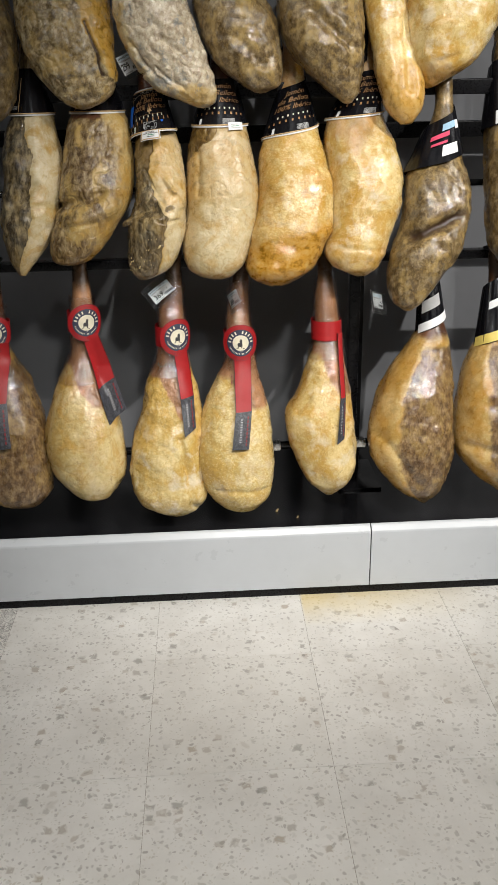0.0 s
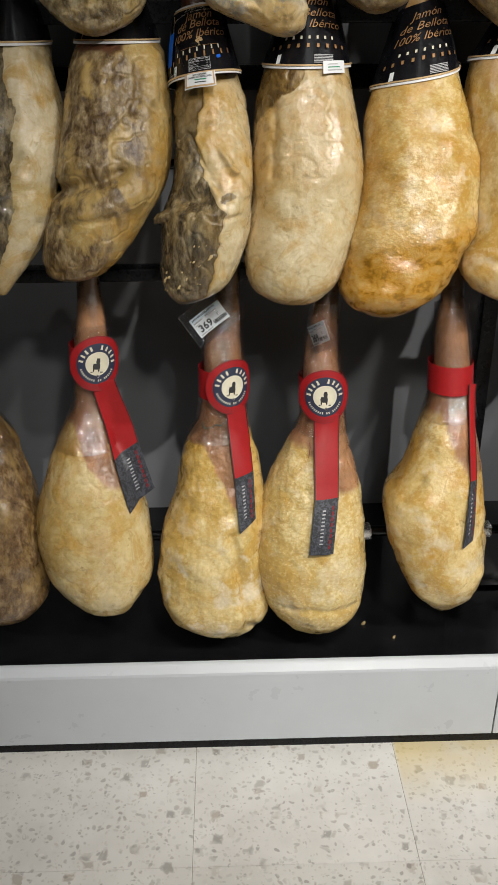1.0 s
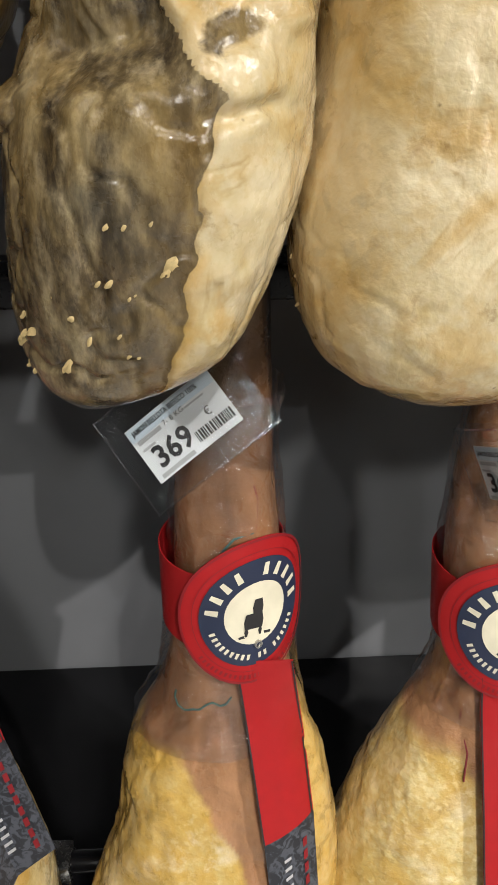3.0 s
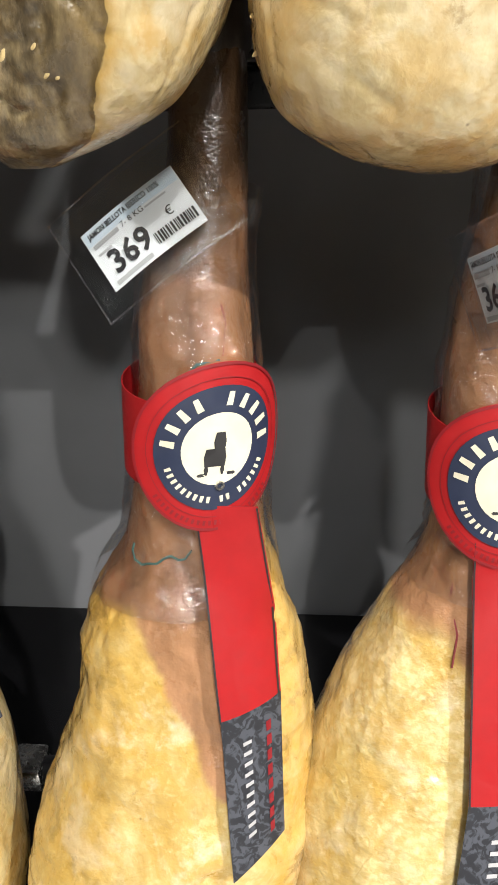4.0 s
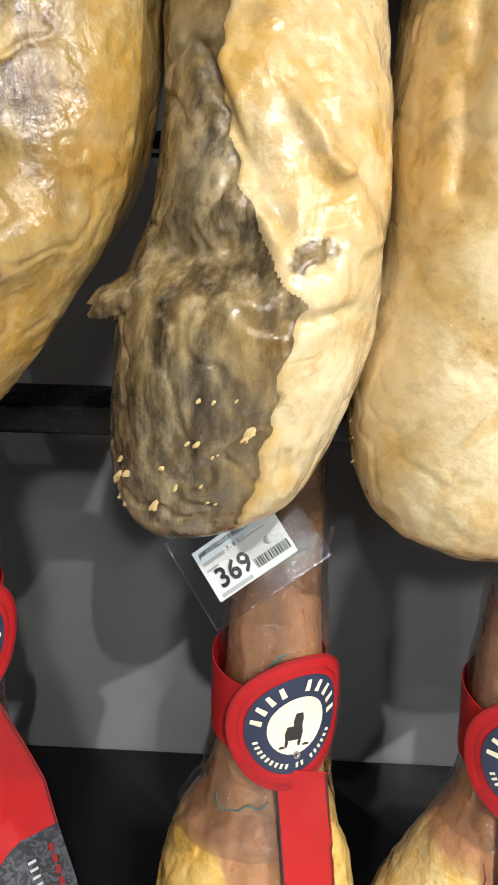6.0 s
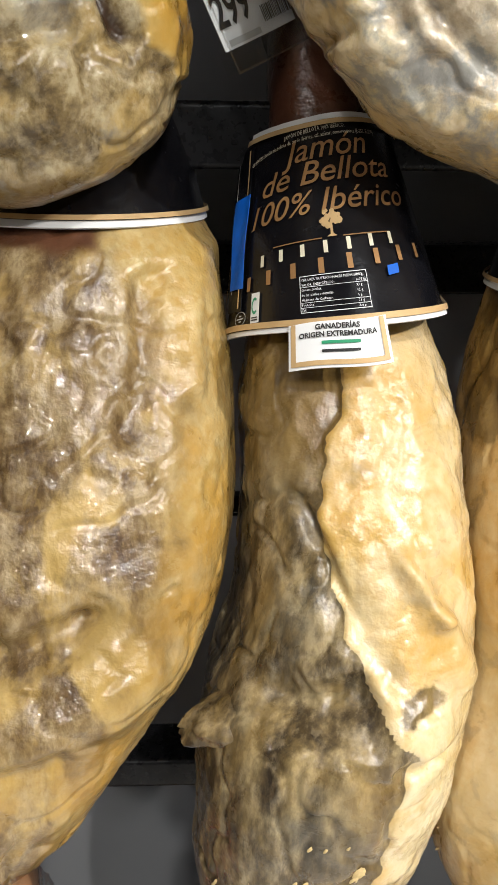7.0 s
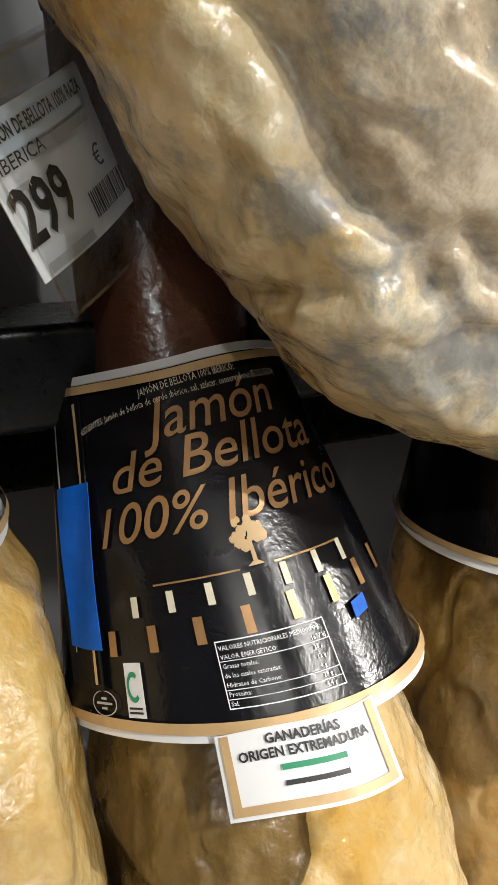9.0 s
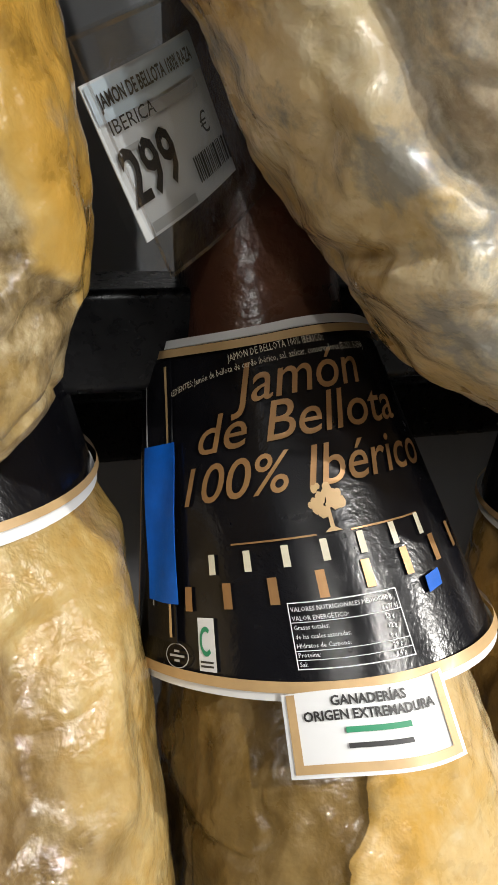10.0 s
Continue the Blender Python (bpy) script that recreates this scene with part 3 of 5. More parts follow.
# display base: black lacquered platform with a white metal kick panel
base = tagged(new("display_base"), "low black lacquered platform with white metal front panels", "display base")
part("platform", box_bm(-3.6, 4.4, 1.872, 2.466, 0.15, 0.212, 0.003), BLACK, base, "glossy black platform top", smooth=False)
# black box close behind the panels stands in for shade in the toe gap
part("toe_gap_shade", box_bm(-3.6, 4.4, 1.860, 1.90, -0.003, 0.15), BLACK_TUBE, base, "black filler standing in for shade under the panels", smooth=False)
for x0, x1 in ((-3.6, 0.5985), (0.6015, 4.4)):
    bm = bmesh.new()
    prof = [(1.850, 0.029), (1.850, 0.196), (1.8515, 0.2015), (1.862, 0.213), (1.866, 0.2155), (1.872, 0.2155), (1.872, 0.208), (1.866, 0.206), (1.856, 0.194), (1.856, 0.034), (1.859, 0.034), (1.859, 0.029)]
    a = [bm.verts.new((x0, y, z)) for y, z in prof]
    b = [bm.verts.new((x1, y, z)) for y, z in prof]
    for k in range(len(prof)):
        bm.faces.new((a[k], a[(k + 1) % len(prof)], b[(k + 1) % len(prof)], b[k]))
    bm.faces.new(a[::-1])
    bm.faces.new(b)
    bmesh.ops.recalc_face_normals(bm, faces=bm.faces[:])
    part("front_panel", bm, WHITE_METAL, base, "white painted metal front panel", smooth=False)

# rack of black tubes
rack = tagged(new("ham_rack"), "black powder-coated steel rack for hanging hams", "rack")
for y0, y1, z0, z1 in ((2.115, 2.158, 0.899, 0.923), (2.145, 2.20, 1.323, 1.361), (2.40, 2.44, 1.205, 1.25), (2.20, 2.25, 1.80, 1.83)):
    part("rail", box_bm(-3.5, 4.3, y0, y1, z0, z1, 0.004, 3), BLACK_TUBE, rack)
for y, z, r in ((2.062, 0.384, 0.011), (2.17, 1.098, 0.009)):
    part("lean_bar", tube_bm([(x, y, z) for x in (-3.5, 0.4, 4.3)], r, 14), BLACK, rack)
for x in (-1.4, 0.575, 2.55):
    part("post", box_bm(x, x + 0.03, 2.158, 2.20, 0.212, 2.6, 0.003), BLACK_TUBE, rack)
    part("post", box_bm(x + 0.042, x + 0.058, 2.25, 2.30, 0.212, 2.6, 0.003), BLACK_TUBE, rack)
    part("foot_plate", box_bm(x - 0.03, x + 0.10, 2.09, 2.31, 0.212, 0.22, 0.002), BLACK, rack)
    for z in (0.91, 1.349, 1.815):
        part("bracket", box_bm(x + 0.002, x + 0.028, 2.13, 2.30, z - 0.02, z - 0.012, 0.001), BLACK_TUBE, rack)
for x in (-0.10, 0.352, 0.60):
    part("clamp", box_bm(x - 0.014, x + 0.014, 2.046, 2.078, 0.372, 0.396, 0.004, 2), STEEL, rack, "steel clamp on the lean bar")
    part("clamp", box_bm(x - 0.01, x + 0.01, 2.158, 2.182, 1.088, 1.108, 0.003, 2), STEEL, rack, "steel clamp on the lean bar")

# ---- hams: zones of meat, amber and rind ----


def below(b, s, w=0.12):
    return smooth01((b - s) / w + 0.5)


def band(zs, vals):
    return lambda z: np.interp(z, zs, vals)


def z_shank(z_left, z_right, glow=0.0):
    """Rind above a slanting edge that falls to the right."""
    def f(s, z, s0):
        edge = z_left + (z_right - z_left) * smooth01((s + 0.6) / 1.3)
        return 0.0 * z, 0.25 * smooth01((0.40 - z) / 0.15) * smooth01(-s) + 0.35 * smooth01((-0.75 - s0) / 0.2) + glow * smooth01((-0.05 - s) / 0.35) * smooth01((z - 0.40) / 0.08), smooth01((z - edge) / 0.014)
    return f


def zone_carded(s, z, s0):
    edge = 0.628 - 0.135 * smooth01((s + 0.55) / 1.25)
    rind = smooth01((z - edge) / 0.010) * np.maximum(smooth01((0.62 - s) / 0.12), smooth01((z - 0.655) / 0.03))
    lip = np.exp(-(((z - edge) / 0.012) ** 2)) * (s < 0.6)
    amber = 0.55 * smooth01((-0.25 - s) / 0.35) * smooth01((z - 0.40) / 0.08) + 0.7 * smooth01((s - 0.6) / 0.15) * smooth01((z - 0.42) / 0.06) + 0.45 * lip + 0.3 * np.exp(-(((z - 0.36) / 0.03) ** 2) - ((s + 0.2) / 0.5) ** 2)
    return 0 * z, np.clip(amber, 0, 0.9), rind


def zone_low_meat(s, z, s0):
    return smooth01((s + 0.55) / 0.2) * smooth01((0.70 - z) / 0.03), 0.4 * below(-0.6, s), smooth01((z - 0.70) / 0.02)


def zone_m0(s, z, s0):
    b = np.interp(z, [0.93, 1.0, 1.06, 1.12, 1.2, 1.28], [-0.2, 0.15, 0.25, 0.05, 0.2, -0.05])
    return below(b, s), 0.3 * smooth01((1.0 - z) / 0.06), 0 * z


def zone_m1(s, z, s0):
    b = np.interp(z, [0.94, 0.98, 1.05, 1.12, 1.22, 1.255, 1.285, 1.3], [0.5, 0.5, 0.35, 0.45, 0.42, 0.3, 0.05, 0.0])
    m = below(b + 0.25, s, 0.9)
    low = np.exp(-(((s + 0.1) / 0.6) ** 2) - ((z - 1.03) / 0.035) ** 2)
    return m * (1 - 0.75 * low), 0.35 * smooth01((s - 0.35) / 0.4) + 0.5 * smooth01((0.985 - z) / 0.03) + 0.35 * np.exp(-((z - 1.105) / 0.012) ** 2), smooth01((z - 1.282) / 0.008) * below(0.25, s)


M2_EDGE = band([0.895, 0.93, 0.955, 0.99, 1.022, 1.05, 1.086, 1.121, 1.155, 1.19, 1.218, 1.25], [0.7, 0.36, 0.33, 0.36, 0.38, 0.5, 0.02, -0.26, -0.44, -0.25, -0.12, -0.1])


def zone_m2(s, z, s0):
    m = below(M2_EDGE(z), s, 0.06)
    hole = np.exp(-(((s - 0.45) / 0.25) ** 2) - ((z - 1.074) / 0.014) ** 2)
    m = np.maximum(m, 0.75 * hole)
    amber = 0.6 * np.exp(-(((s - 0.45) / 0.3) ** 2) - ((z - 1.10) / 0.03) ** 2) + 0.6 * np.exp(-(((s - M2_EDGE(z)) / 0.07) ** 2)) * smooth01((1.0 - z) / 0.02) + 0.5 * np.exp(-(((s + 0.02) / 0.14) ** 2)) * smooth01((z - 1.15) / 0.03)
    amber = (amber + 0.22 * smooth01((z - 1.06) / 0.03)) * (1 - m) + m * (0.55 * smooth01((1.06 - z) / 0.03) * smooth01(0.5 + s) + 0.75 * smooth01((z - 1.15) / 0.04))
    return m, amber, smooth01((z - 1.245) / 0.01)


def zone_m3(s, z, s0):
    return 0.78 * below(-0.15, s, 0.2) * smooth01((z - 1.19 - 0.08 * (s + 0.6)) / 0.03), 0.45 * below(-0.62, s, 0.3) + 0.35 * smooth01((z - 1.09) / 0.08) + 0.3 * np.exp(-((z - 1.10) / 0.03) ** 2) + 0.6 * smooth01((0.905 - z) / 0.02), smooth01((z - 1.26) / 0.01)


def zone_m4(s, z, s0):
    return 0 * z, smooth01((1.03 + 0.03 * s - z) / 0.05) * 0.95 + 0.35 * below(-0.5, s), smooth01((z - 1.23) / 0.02) * 0.6 * below(0.1, s)


def zone_m5(s, z, s0):
    return 0 * z, 0.45 * smooth01((0.99 - z) / 0.06), 0.55 * smooth01((z - 1.16 - 0.1 * np.abs(s + 0.2)) / 0.05)


def zone_grey(s, z, s0):
    return 0.9 + 0 * z, 0.2 * below(-0.6, s), 0 * z


def zone_t1(s, z, s0):
    b = np.interp(z, [1.30, 1.36, 1.38, 1.42, 1.455, 1.50, 1.56], [1.3, 1.3, 0.80, 0.70, 0.56, 0.47, 0.4])
    return below(b, s, 0.12), 0.9 * smooth01((s - b) / 0.1) * smooth01((z - 1.36) / 0.03) + 0.8 * smooth01((1.330 - z) / 0.012), 0 * z


def zone_t2(s, z, s0):
    return smooth01((s + 0.84) / 0.2) * 0.85 * smooth01((z - 1.338) / 0.03), 0.25 * below(-0.9, s) + 0.5 * smooth01((1.362 - z) / 0.03), 0 * z


def zone_plain(s, z, s0):
    return 0 * z, 0.75 * smooth01((1.42 - z) / 0.05), 0 * z


def upward(rows, x_top):
    """Carries a ham of the upper row on to its shank."""
    z, x, r = rows[-1]
    return rows + [(1.63, x + 0.1 * (x_top - x), r * 0.95), (1.70, x + 0.35 * (x_top - x), r * 0.66), (1.77, x_top, 0.036), (1.83, x_top, 0.027), (1.88, x_top, 0.024)]


# lower row
L_FORM = [
    Form([(0.286, -0.347, 0.017), (0.297, -0.360, 0.050), (0.325, -0.369, 0.088), (0.365, -0.377, 0.104), (0.432, -0.393, 0.117), (0.498, -0.402, 0.117), (0.564, -0.408, 0.106), (0.641, -0.407, 0.075), (0.692, -0.413, 0.046), (0.804, -0.413, 0.032), (0.878, -0.411, 0.026), (0.95, -0.411, 0.024)], LOW),
    Form(lifted([(0.276, -0.168, 0.009), (0.290, -0.163, 0.041), (0.320, -0.163, 0.071), (0.369, -0.174, 0.099), (0.417, -0.178, 0.106), (0.465, -0.184, 0.108), (0.510, -0.186, 0.100), (0.556, -0.185, 0.086), (0.601, -0.187, 0.067), (0.655, -0.183, 0.046), (0.689, -0.176, 0.034), (0.732, -0.174, 0.031), (0.807, -0.172, 0.030), (0.855, -0.170, 0.025), (0.904, -0.172, 0.021), (0.95, -0.172, 0.021)]), LOW),
    Form(lifted([(0.218, 0.061, 0.020), (0.235, 0.060, 0.056), (0.263, 0.055, 0.085), (0.298, 0.048, 0.101), (0.342, 0.040, 0.103), (0.385, 0.039, 0.102), (0.426, 0.041, 0.100), (0.467, 0.046, 0.097), (0.506, 0.054, 0.089), (0.546, 0.057, 0.082), (0.583, 0.056, 0.075), (0.621, 0.057, 0.062), (0.658, 0.064, 0.047), (0.715, 0.069, 0.039), (0.764, 0.069, 0.035), (0.80, 0.069, 0.033), (0.869, 0.078, 0.024), (0.94, 0.081, 0.022)]), LOW, lambda z: np.interp(z, [0.22, 0.30, 0.44, 0.56, 0.66, 0.74], [0.62, 0.72, 0.84, 0.66, 0.72, 0.85])),
    Form(lifted([(0.219, 0.249, 0.010), (0.233, 0.245, 0.039), (0.260, 0.242, 0.071), (0.295, 0.236, 0.091), (0.339, 0.232, 0.101), (0.382, 0.229, 0.108), (0.423, 0.227, 0.110), (0.464, 0.229, 0.106), (0.504, 0.232, 0.098), (0.542, 0.235, 0.087), (0.581, 0.240, 0.072), (0.617, 0.246, 0.057), (0.654, 0.252, 0.043), (0.726, 0.252, 0.035), (0.76, 0.250, 0.032), (0.80, 0.252, 0.029), (0.853, 0.259, 0.023), (0.94, 0.268, 0.021)]), LOW, lambda z: np.interp(z, [0.22, 0.30, 0.44, 0.56, 0.66, 0.74], [0.70, 0.76, 0.76, 0.70, 0.75, 0.85])),
    Form(lifted([(0.264, 0.490, 0.011), (0.281, 0.491, 0.030), (0.316, 0.492, 0.060), (0.356, 0.489, 0.081), (0.396, 0.483, 0.089), (0.450, 0.474, 0.094), (0.489, 0.469, 0.097), (0.522, 0.468, 0.093), (0.554, 0.477, 0.081), (0.593, 0.486, 0.068), (0.645, 0.490, 0.053), (0.695, 0.495, 0.040), (0.746, 0.495, 0.034), (0.808, 0.492, 0.030), (0.869, 0.492, 0.021), (0.94, 0.492, 0.021)]), LOW),
    Form(lifted([(0.224, 0.760, 0.008), (0.237, 0.758, 0.021), (0.262, 0.752, 0.052), (0.293, 0.742, 0.077), (0.342, 0.734, 0.103), (0.389, 0.729, 0.119), (0.42, 0.726, 0.122), (0.467, 0.726, 0.119), (0.543, 0.736, 0.108), (0.619, 0.757, 0.088), (0.694, 0.780, 0.054), (0.73, 0.785, 0.038), (0.77, 0.783, 0.028), (0.829, 0.780, 0.023), (0.94, 0.780, 0.021)]), LOW),
    Form(lifted([(0.235, 1.004, 0.012), (0.267, 1.000, 0.041), (0.299, 0.996, 0.079), (0.347, 0.987, 0.111), (0.41, 0.976, 0.129), (0.473, 0.976, 0.129), (0.566, 0.975, 0.112), (0.657, 0.966, 0.072), (0.703, 0.966, 0.048), (0.778, 0.968, 0.028), (0.94, 0.968, 0.022)]), LOW),
]
L_SPEC = [
    ("mottled brown cured ham with red neck tag in the lower row", "brown", zone_low_meat, False, ()),
    ("smooth pale yellow cured ham with red neck tag", "cream", z_shank(0.66, 0.55, 0.2), True, ((-0.118, 0.30, -0.085, 0.35, 0.012, 0.008),)),
    ("lumpy golden cured ham with price card and red neck tag", "chalky", zone_carded, True, ((0.085, 0.47, 0.115, 0.28, 0.010, 0.010), (-0.015, 0.575, -0.035, 0.545, 0.010, 0.007))),
    ("grainy yellow cured ham with red neck tag", "curd", z_shank(0.615, 0.535), True, ((0.17, 0.33, 0.31, 0.325, 0.008, 0.005),)),
    ("pale yellow cured ham with red band seen edge-on", "yellow", z_shank(0.665, 0.56), False, ((0.40, 0.53, 0.43, 0.56, 0.01, 0.008),)),
    ("broad brown and cream cured ham with clear neck wrap", "brown", zone_low_meat, False, ((0.63, 0.46, 0.73, 0.33, 0.012, 0.010), (0.70, 0.36, 0.78, 0.42, 0.01, 0.006))),
    ("golden brown cured ham with yellow-banded neck wrap", "brown", zone_low_meat, False, ((0.87, 0.43, 1.02, 0.40, 0.014, 0.010),)),
]
lows = []
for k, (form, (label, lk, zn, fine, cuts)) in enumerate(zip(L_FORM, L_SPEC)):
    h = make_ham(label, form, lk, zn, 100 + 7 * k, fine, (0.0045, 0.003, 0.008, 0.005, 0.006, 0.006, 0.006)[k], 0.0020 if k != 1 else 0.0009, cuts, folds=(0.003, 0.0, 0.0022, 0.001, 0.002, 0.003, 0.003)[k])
    legged(h, form, 0.95, (2.137, 0.911))
    lows.append(h)

# middle row
M_FORM = [
    Form([(0.911, -0.306, 0.009), (0.934, -0.304, 0.026), (0.968, -0.296, 0.047), (1.013, -0.287, 0.067), (1.046, -0.283, 0.076), (1.080, -0.278, 0.078), (1.125, -0.270, 0.076), (1.213, -0.268, 0.074), (1.256, -0.269, 0.068), (1.300, -0.264, 0.054), (1.35, -0.262, 0.037), (1.42, -0.262, 0.027), (1.47, -0.262, 0.026)], MIDDLE, 0.95),
    Form([(0.932, -0.183, 0.014), (0.940, -0.180, 0.040), (0.958, -0.172, 0.061), (0.989, -0.158, 0.075), (1.034, -0.137, 0.087), (1.079, -0.118, 0.096), (1.123, -0.108, 0.098), (1.178, -0.101, 0.093), (1.233, -0.099, 0.086), (1.275, -0.098, 0.077), (1.30, -0.096, 0.066), (1.35, -0.09, 0.044), (1.40, -0.089, 0.031), (1.47, -0.089, 0.027)], MIDDLE, 0.95),
    Form([(0.893, 0.006, 0.014), (0.906, 0.016, 0.037), (0.925, 0.025, 0.056), (0.944, 0.030, 0.065), (0.968, 0.035, 0.070), (1.0, 0.041, 0.074), (1.04, 0.047, 0.075), (1.08, 0.056, 0.071), (1.12, 0.059, 0.067), (1.175, 0.057, 0.063), (1.22, 0.053, 0.059), (1.26, 0.050, 0.047), (1.30, 0.046, 0.038), (1.34, 0.042, 0.0315), (1.38, 0.041, 0.030), (1.42, 0.041, 0.029), (1.48, 0.041, 0.028)], (2.052, 1.04, 0.33), lambda z: np.interp(z, [0.89, 0.96, 1.05, 1.14, 1.22, 1.28, 1.36], [0.70, 0.95, 1.32, 1.2, 1.0, 0.9, 0.95])),
    Form([(0.884, 0.201, 0.013), (0.890, 0.197, 0.034), (0.903, 0.193, 0.058), (0.925, 0.194, 0.078), (0.954, 0.197, 0.088), (0.989, 0.205, 0.092), (1.024, 0.213, 0.094), (1.059, 0.217, 0.095), (1.093, 0.219, 0.096), (1.161, 0.217, 0.089), (1.195, 0.215, 0.084), (1.228, 0.216, 0.077), (1.26, 0.218, 0.069), (1.30, 0.221, 0.054), (1.36, 0.225, 0.036), (1.42, 0.227, 0.028), (1.48, 0.227, 0.027)], (2.064, 1.04, 0.28), 0.92),
    Form([(0.869, 0.349, 0.021), (0.883, 0.351, 0.055), (0.905, 0.359, 0.084), (0.939, 0.372, 0.096), (0.973, 0.383, 0.102), (1.006, 0.396, 0.107), (1.04, 0.404, 0.105), (1.085, 0.410, 0.102), (1.14, 0.409, 0.095), (1.196, 0.405, 0.082), (1.24, 0.406, 0.069), (1.30, 0.41, 0.047), (1.36, 0.413, 0.032), (1.48, 0.415, 0.027)], MIDDLE),
    Form([(0.887, 0.573, 0.018), (0.903, 0.566, 0.048), (0.925, 0.560, 0.067), (0.952, 0.562, 0.079), (0.98, 0.572, 0.083), (1.035, 0.589, 0.088), (1.103, 0.596, 0.096), (1.145, 0.593, 0.098), (1.214, 0.579, 0.092), (1.268, 0.573, 0.075), (1.31, 0.585, 0.052), (1.377, 0.607, 0.030), (1.48, 0.61, 0.026)], MIDDLE),
    Form([(0.802, 0.691, 0.011), (0.823, 0.693, 0.040), (0.851, 0.700, 0.059), (0.893, 0.718, 0.077), (0.948, 0.745, 0.092), (1.002, 0.766, 0.091), (1.071, 0.778, 0.089), (1.127, 0.780, 0.081), (1.168, 0.781, 0.066), (1.223, 0.790, 0.042), (1.277, 0.800, 0.026), (1.36, 0.803, 0.022), (1.48, 0.803, 0.021)], (2.03, 1.04, 0.35)),
    Form([(0.899, 0.984, 0.030), (0.941, 0.993, 0.069), (0.996, 1.008, 0.093), (1.135, 1.009, 0.095), (1.253, 0.991, 0.076), (1.33, 0.98, 0.045), (1.411, 0.972, 0.027), (1.48, 0.972, 0.025)], MIDDLE),
]
M_SPEC = [
    ("dark cut cured ham with fat rim and black paper sleeve", "slate", zone_m0, False, ((-0.31, 1.09, -0.25, 1.13, 0.010, 0.008),)),
    ("wide brown cured ham with rough cut face and black sleeve", "face", zone_m1, True, ((-0.21, 1.078, -0.14, 1.092, 0.012, 0.016), (-0.14, 1.092, -0.08, 1.112, 0.010, 0.012), (-0.15, 1.045, -0.06, 1.075, 0.020, -0.010), (-0.19, 1.03, -0.10, 1.045, 0.008, 0.006), (-0.06, 1.20, -0.055, 1.27, 0.007, 0.006), (-0.035, 1.22, -0.03, 1.28, 0.010, -0.006))),
    ("narrow cured ham, slate-dark meat and cream fat, black sleeve", "slate", zone_m2, True, ((0.005, 1.064, 0.052, 1.074, 0.013, 0.015), (0.072, 1.041, 0.100, 1.044, 0.0042, 0.0055), (0.02, 1.16, 0.055, 1.10, 0.005, 0.006), (0.078, 1.138, 0.094, 1.112, 0.0055, -0.008), (0.094, 1.112, 0.108, 1.075, 0.006, -0.005), (0.045, 1.115, 0.070, 1.088, 0.010, 0.006))),
    ("smooth cream cured ham with glossy fat and black sleeve", "cream_dark_leg", zone_m3, True, ((0.16, 1.20, 0.155, 1.10, 0.006, 0.005),)),
    ("grainy golden cured ham with orange base and black sleeve", "gold", zone_m4, False, ()),
    ("pale golden cured ham with black paper sleeve", "yellow", zone_m5, False, ((0.51, 0.965, 0.62, 0.955, 0.006, 0.004),)),
    ("greyish folded cured shoulder with printed plastic neck wrap", "grey", zone_grey, False, ((0.69, 0.985, 0.82, 1.035, 0.014, 0.024), (0.73, 1.0, 0.76, 0.96, 0.012, 0.008))),
    ("greyish brown cured ham with printed plastic neck wrap", "grey", zone_grey, False, ()),
]
mids = []
for k, (form, (label, lk, zn, fine, cuts)) in enumerate(zip(M_FORM, M_SPEC)):
    h = make_ham(label, form, lk, zn, 200 + 7 * k, fine, (0.006, 0.003, 0.0045, 0.003, 0.006, 0.006, 0.006, 0.007)[k], (0.0020, 0.0014, 0.0020, 0.0010, 0.0022, 0.0022, 0.0024, 0.0024)[k], cuts, folds=(0.004, 0.0, 0.0012, 0.0, 0.003, 0.002, 0.003, 0.003)[k])
    legged(h, form, 1.48, (2.172, 1.349))
    mids.append(h)

# upper row
T_ROWS = [
    [(1.282, -0.343, 0.017), (1.302, -0.345, 0.042), (1.328, -0.349, 0.064), (1.368, -0.358, 0.081), (1.433, -0.369, 0.095), (1.498, -0.374, 0.098), (1.562, -0.386, 0.097)],
    [(1.308, -0.121, 0.015), (1.317, -0.120, 0.039), (1.336, -0.119, 0.069), (1.364, -0.124, 0.089), (1.389, -0.132, 0.101), (1.429, -0.145, 0.110), (1.494, -0.154, 0.119), (1.559, -0.160, 0.118)],
    [(1.305, 0.177, 0.014), (1.318, 0.169, 0.041), (1.338, 0.147, 0.068), (1.372, 0.125, 0.084), (1.411, 0.103, 0.093), (1.451, 0.085, 0.099), (1.503, 0.070, 0.096), (1.556, 0.058, 0.088)],
    [(1.337, 0.322, 0.014), (1.348, 0.325, 0.040), (1.374, 0.311, 0.067), (1.407, 0.294, 0.085), (1.448, 0.280, 0.096), (1.501, 0.268, 0.103), (1.553, 0.251, 0.096)],
    [(1.308, 0.540, 0.010), (1.331, 0.534, 0.036), (1.364, 0.517, 0.062), (1.405, 0.499, 0.085), (1.445, 0.485, 0.102), (1.484, 0.480, 0.109), (1.550, 0.476, 0.110)],
    [(1.256, 0.689, 0.014), (1.274, 0.685, 0.032), (1.294, 0.684, 0.045), (1.335, 0.680, 0.055), (1.374, 0.675, 0.060), (1.415, 0.666, 0.056), (1.481, 0.650, 0.052), (1.547, 0.642, 0.054)],
    [(1.340, 0.746, 0.010), (1.366, 0.764, 0.044), (1.399, 0.780, 0.081), (1.439, 0.791, 0.100), (1.478, 0.804, 0.114), (1.545, 0.811, 0.119)],
]
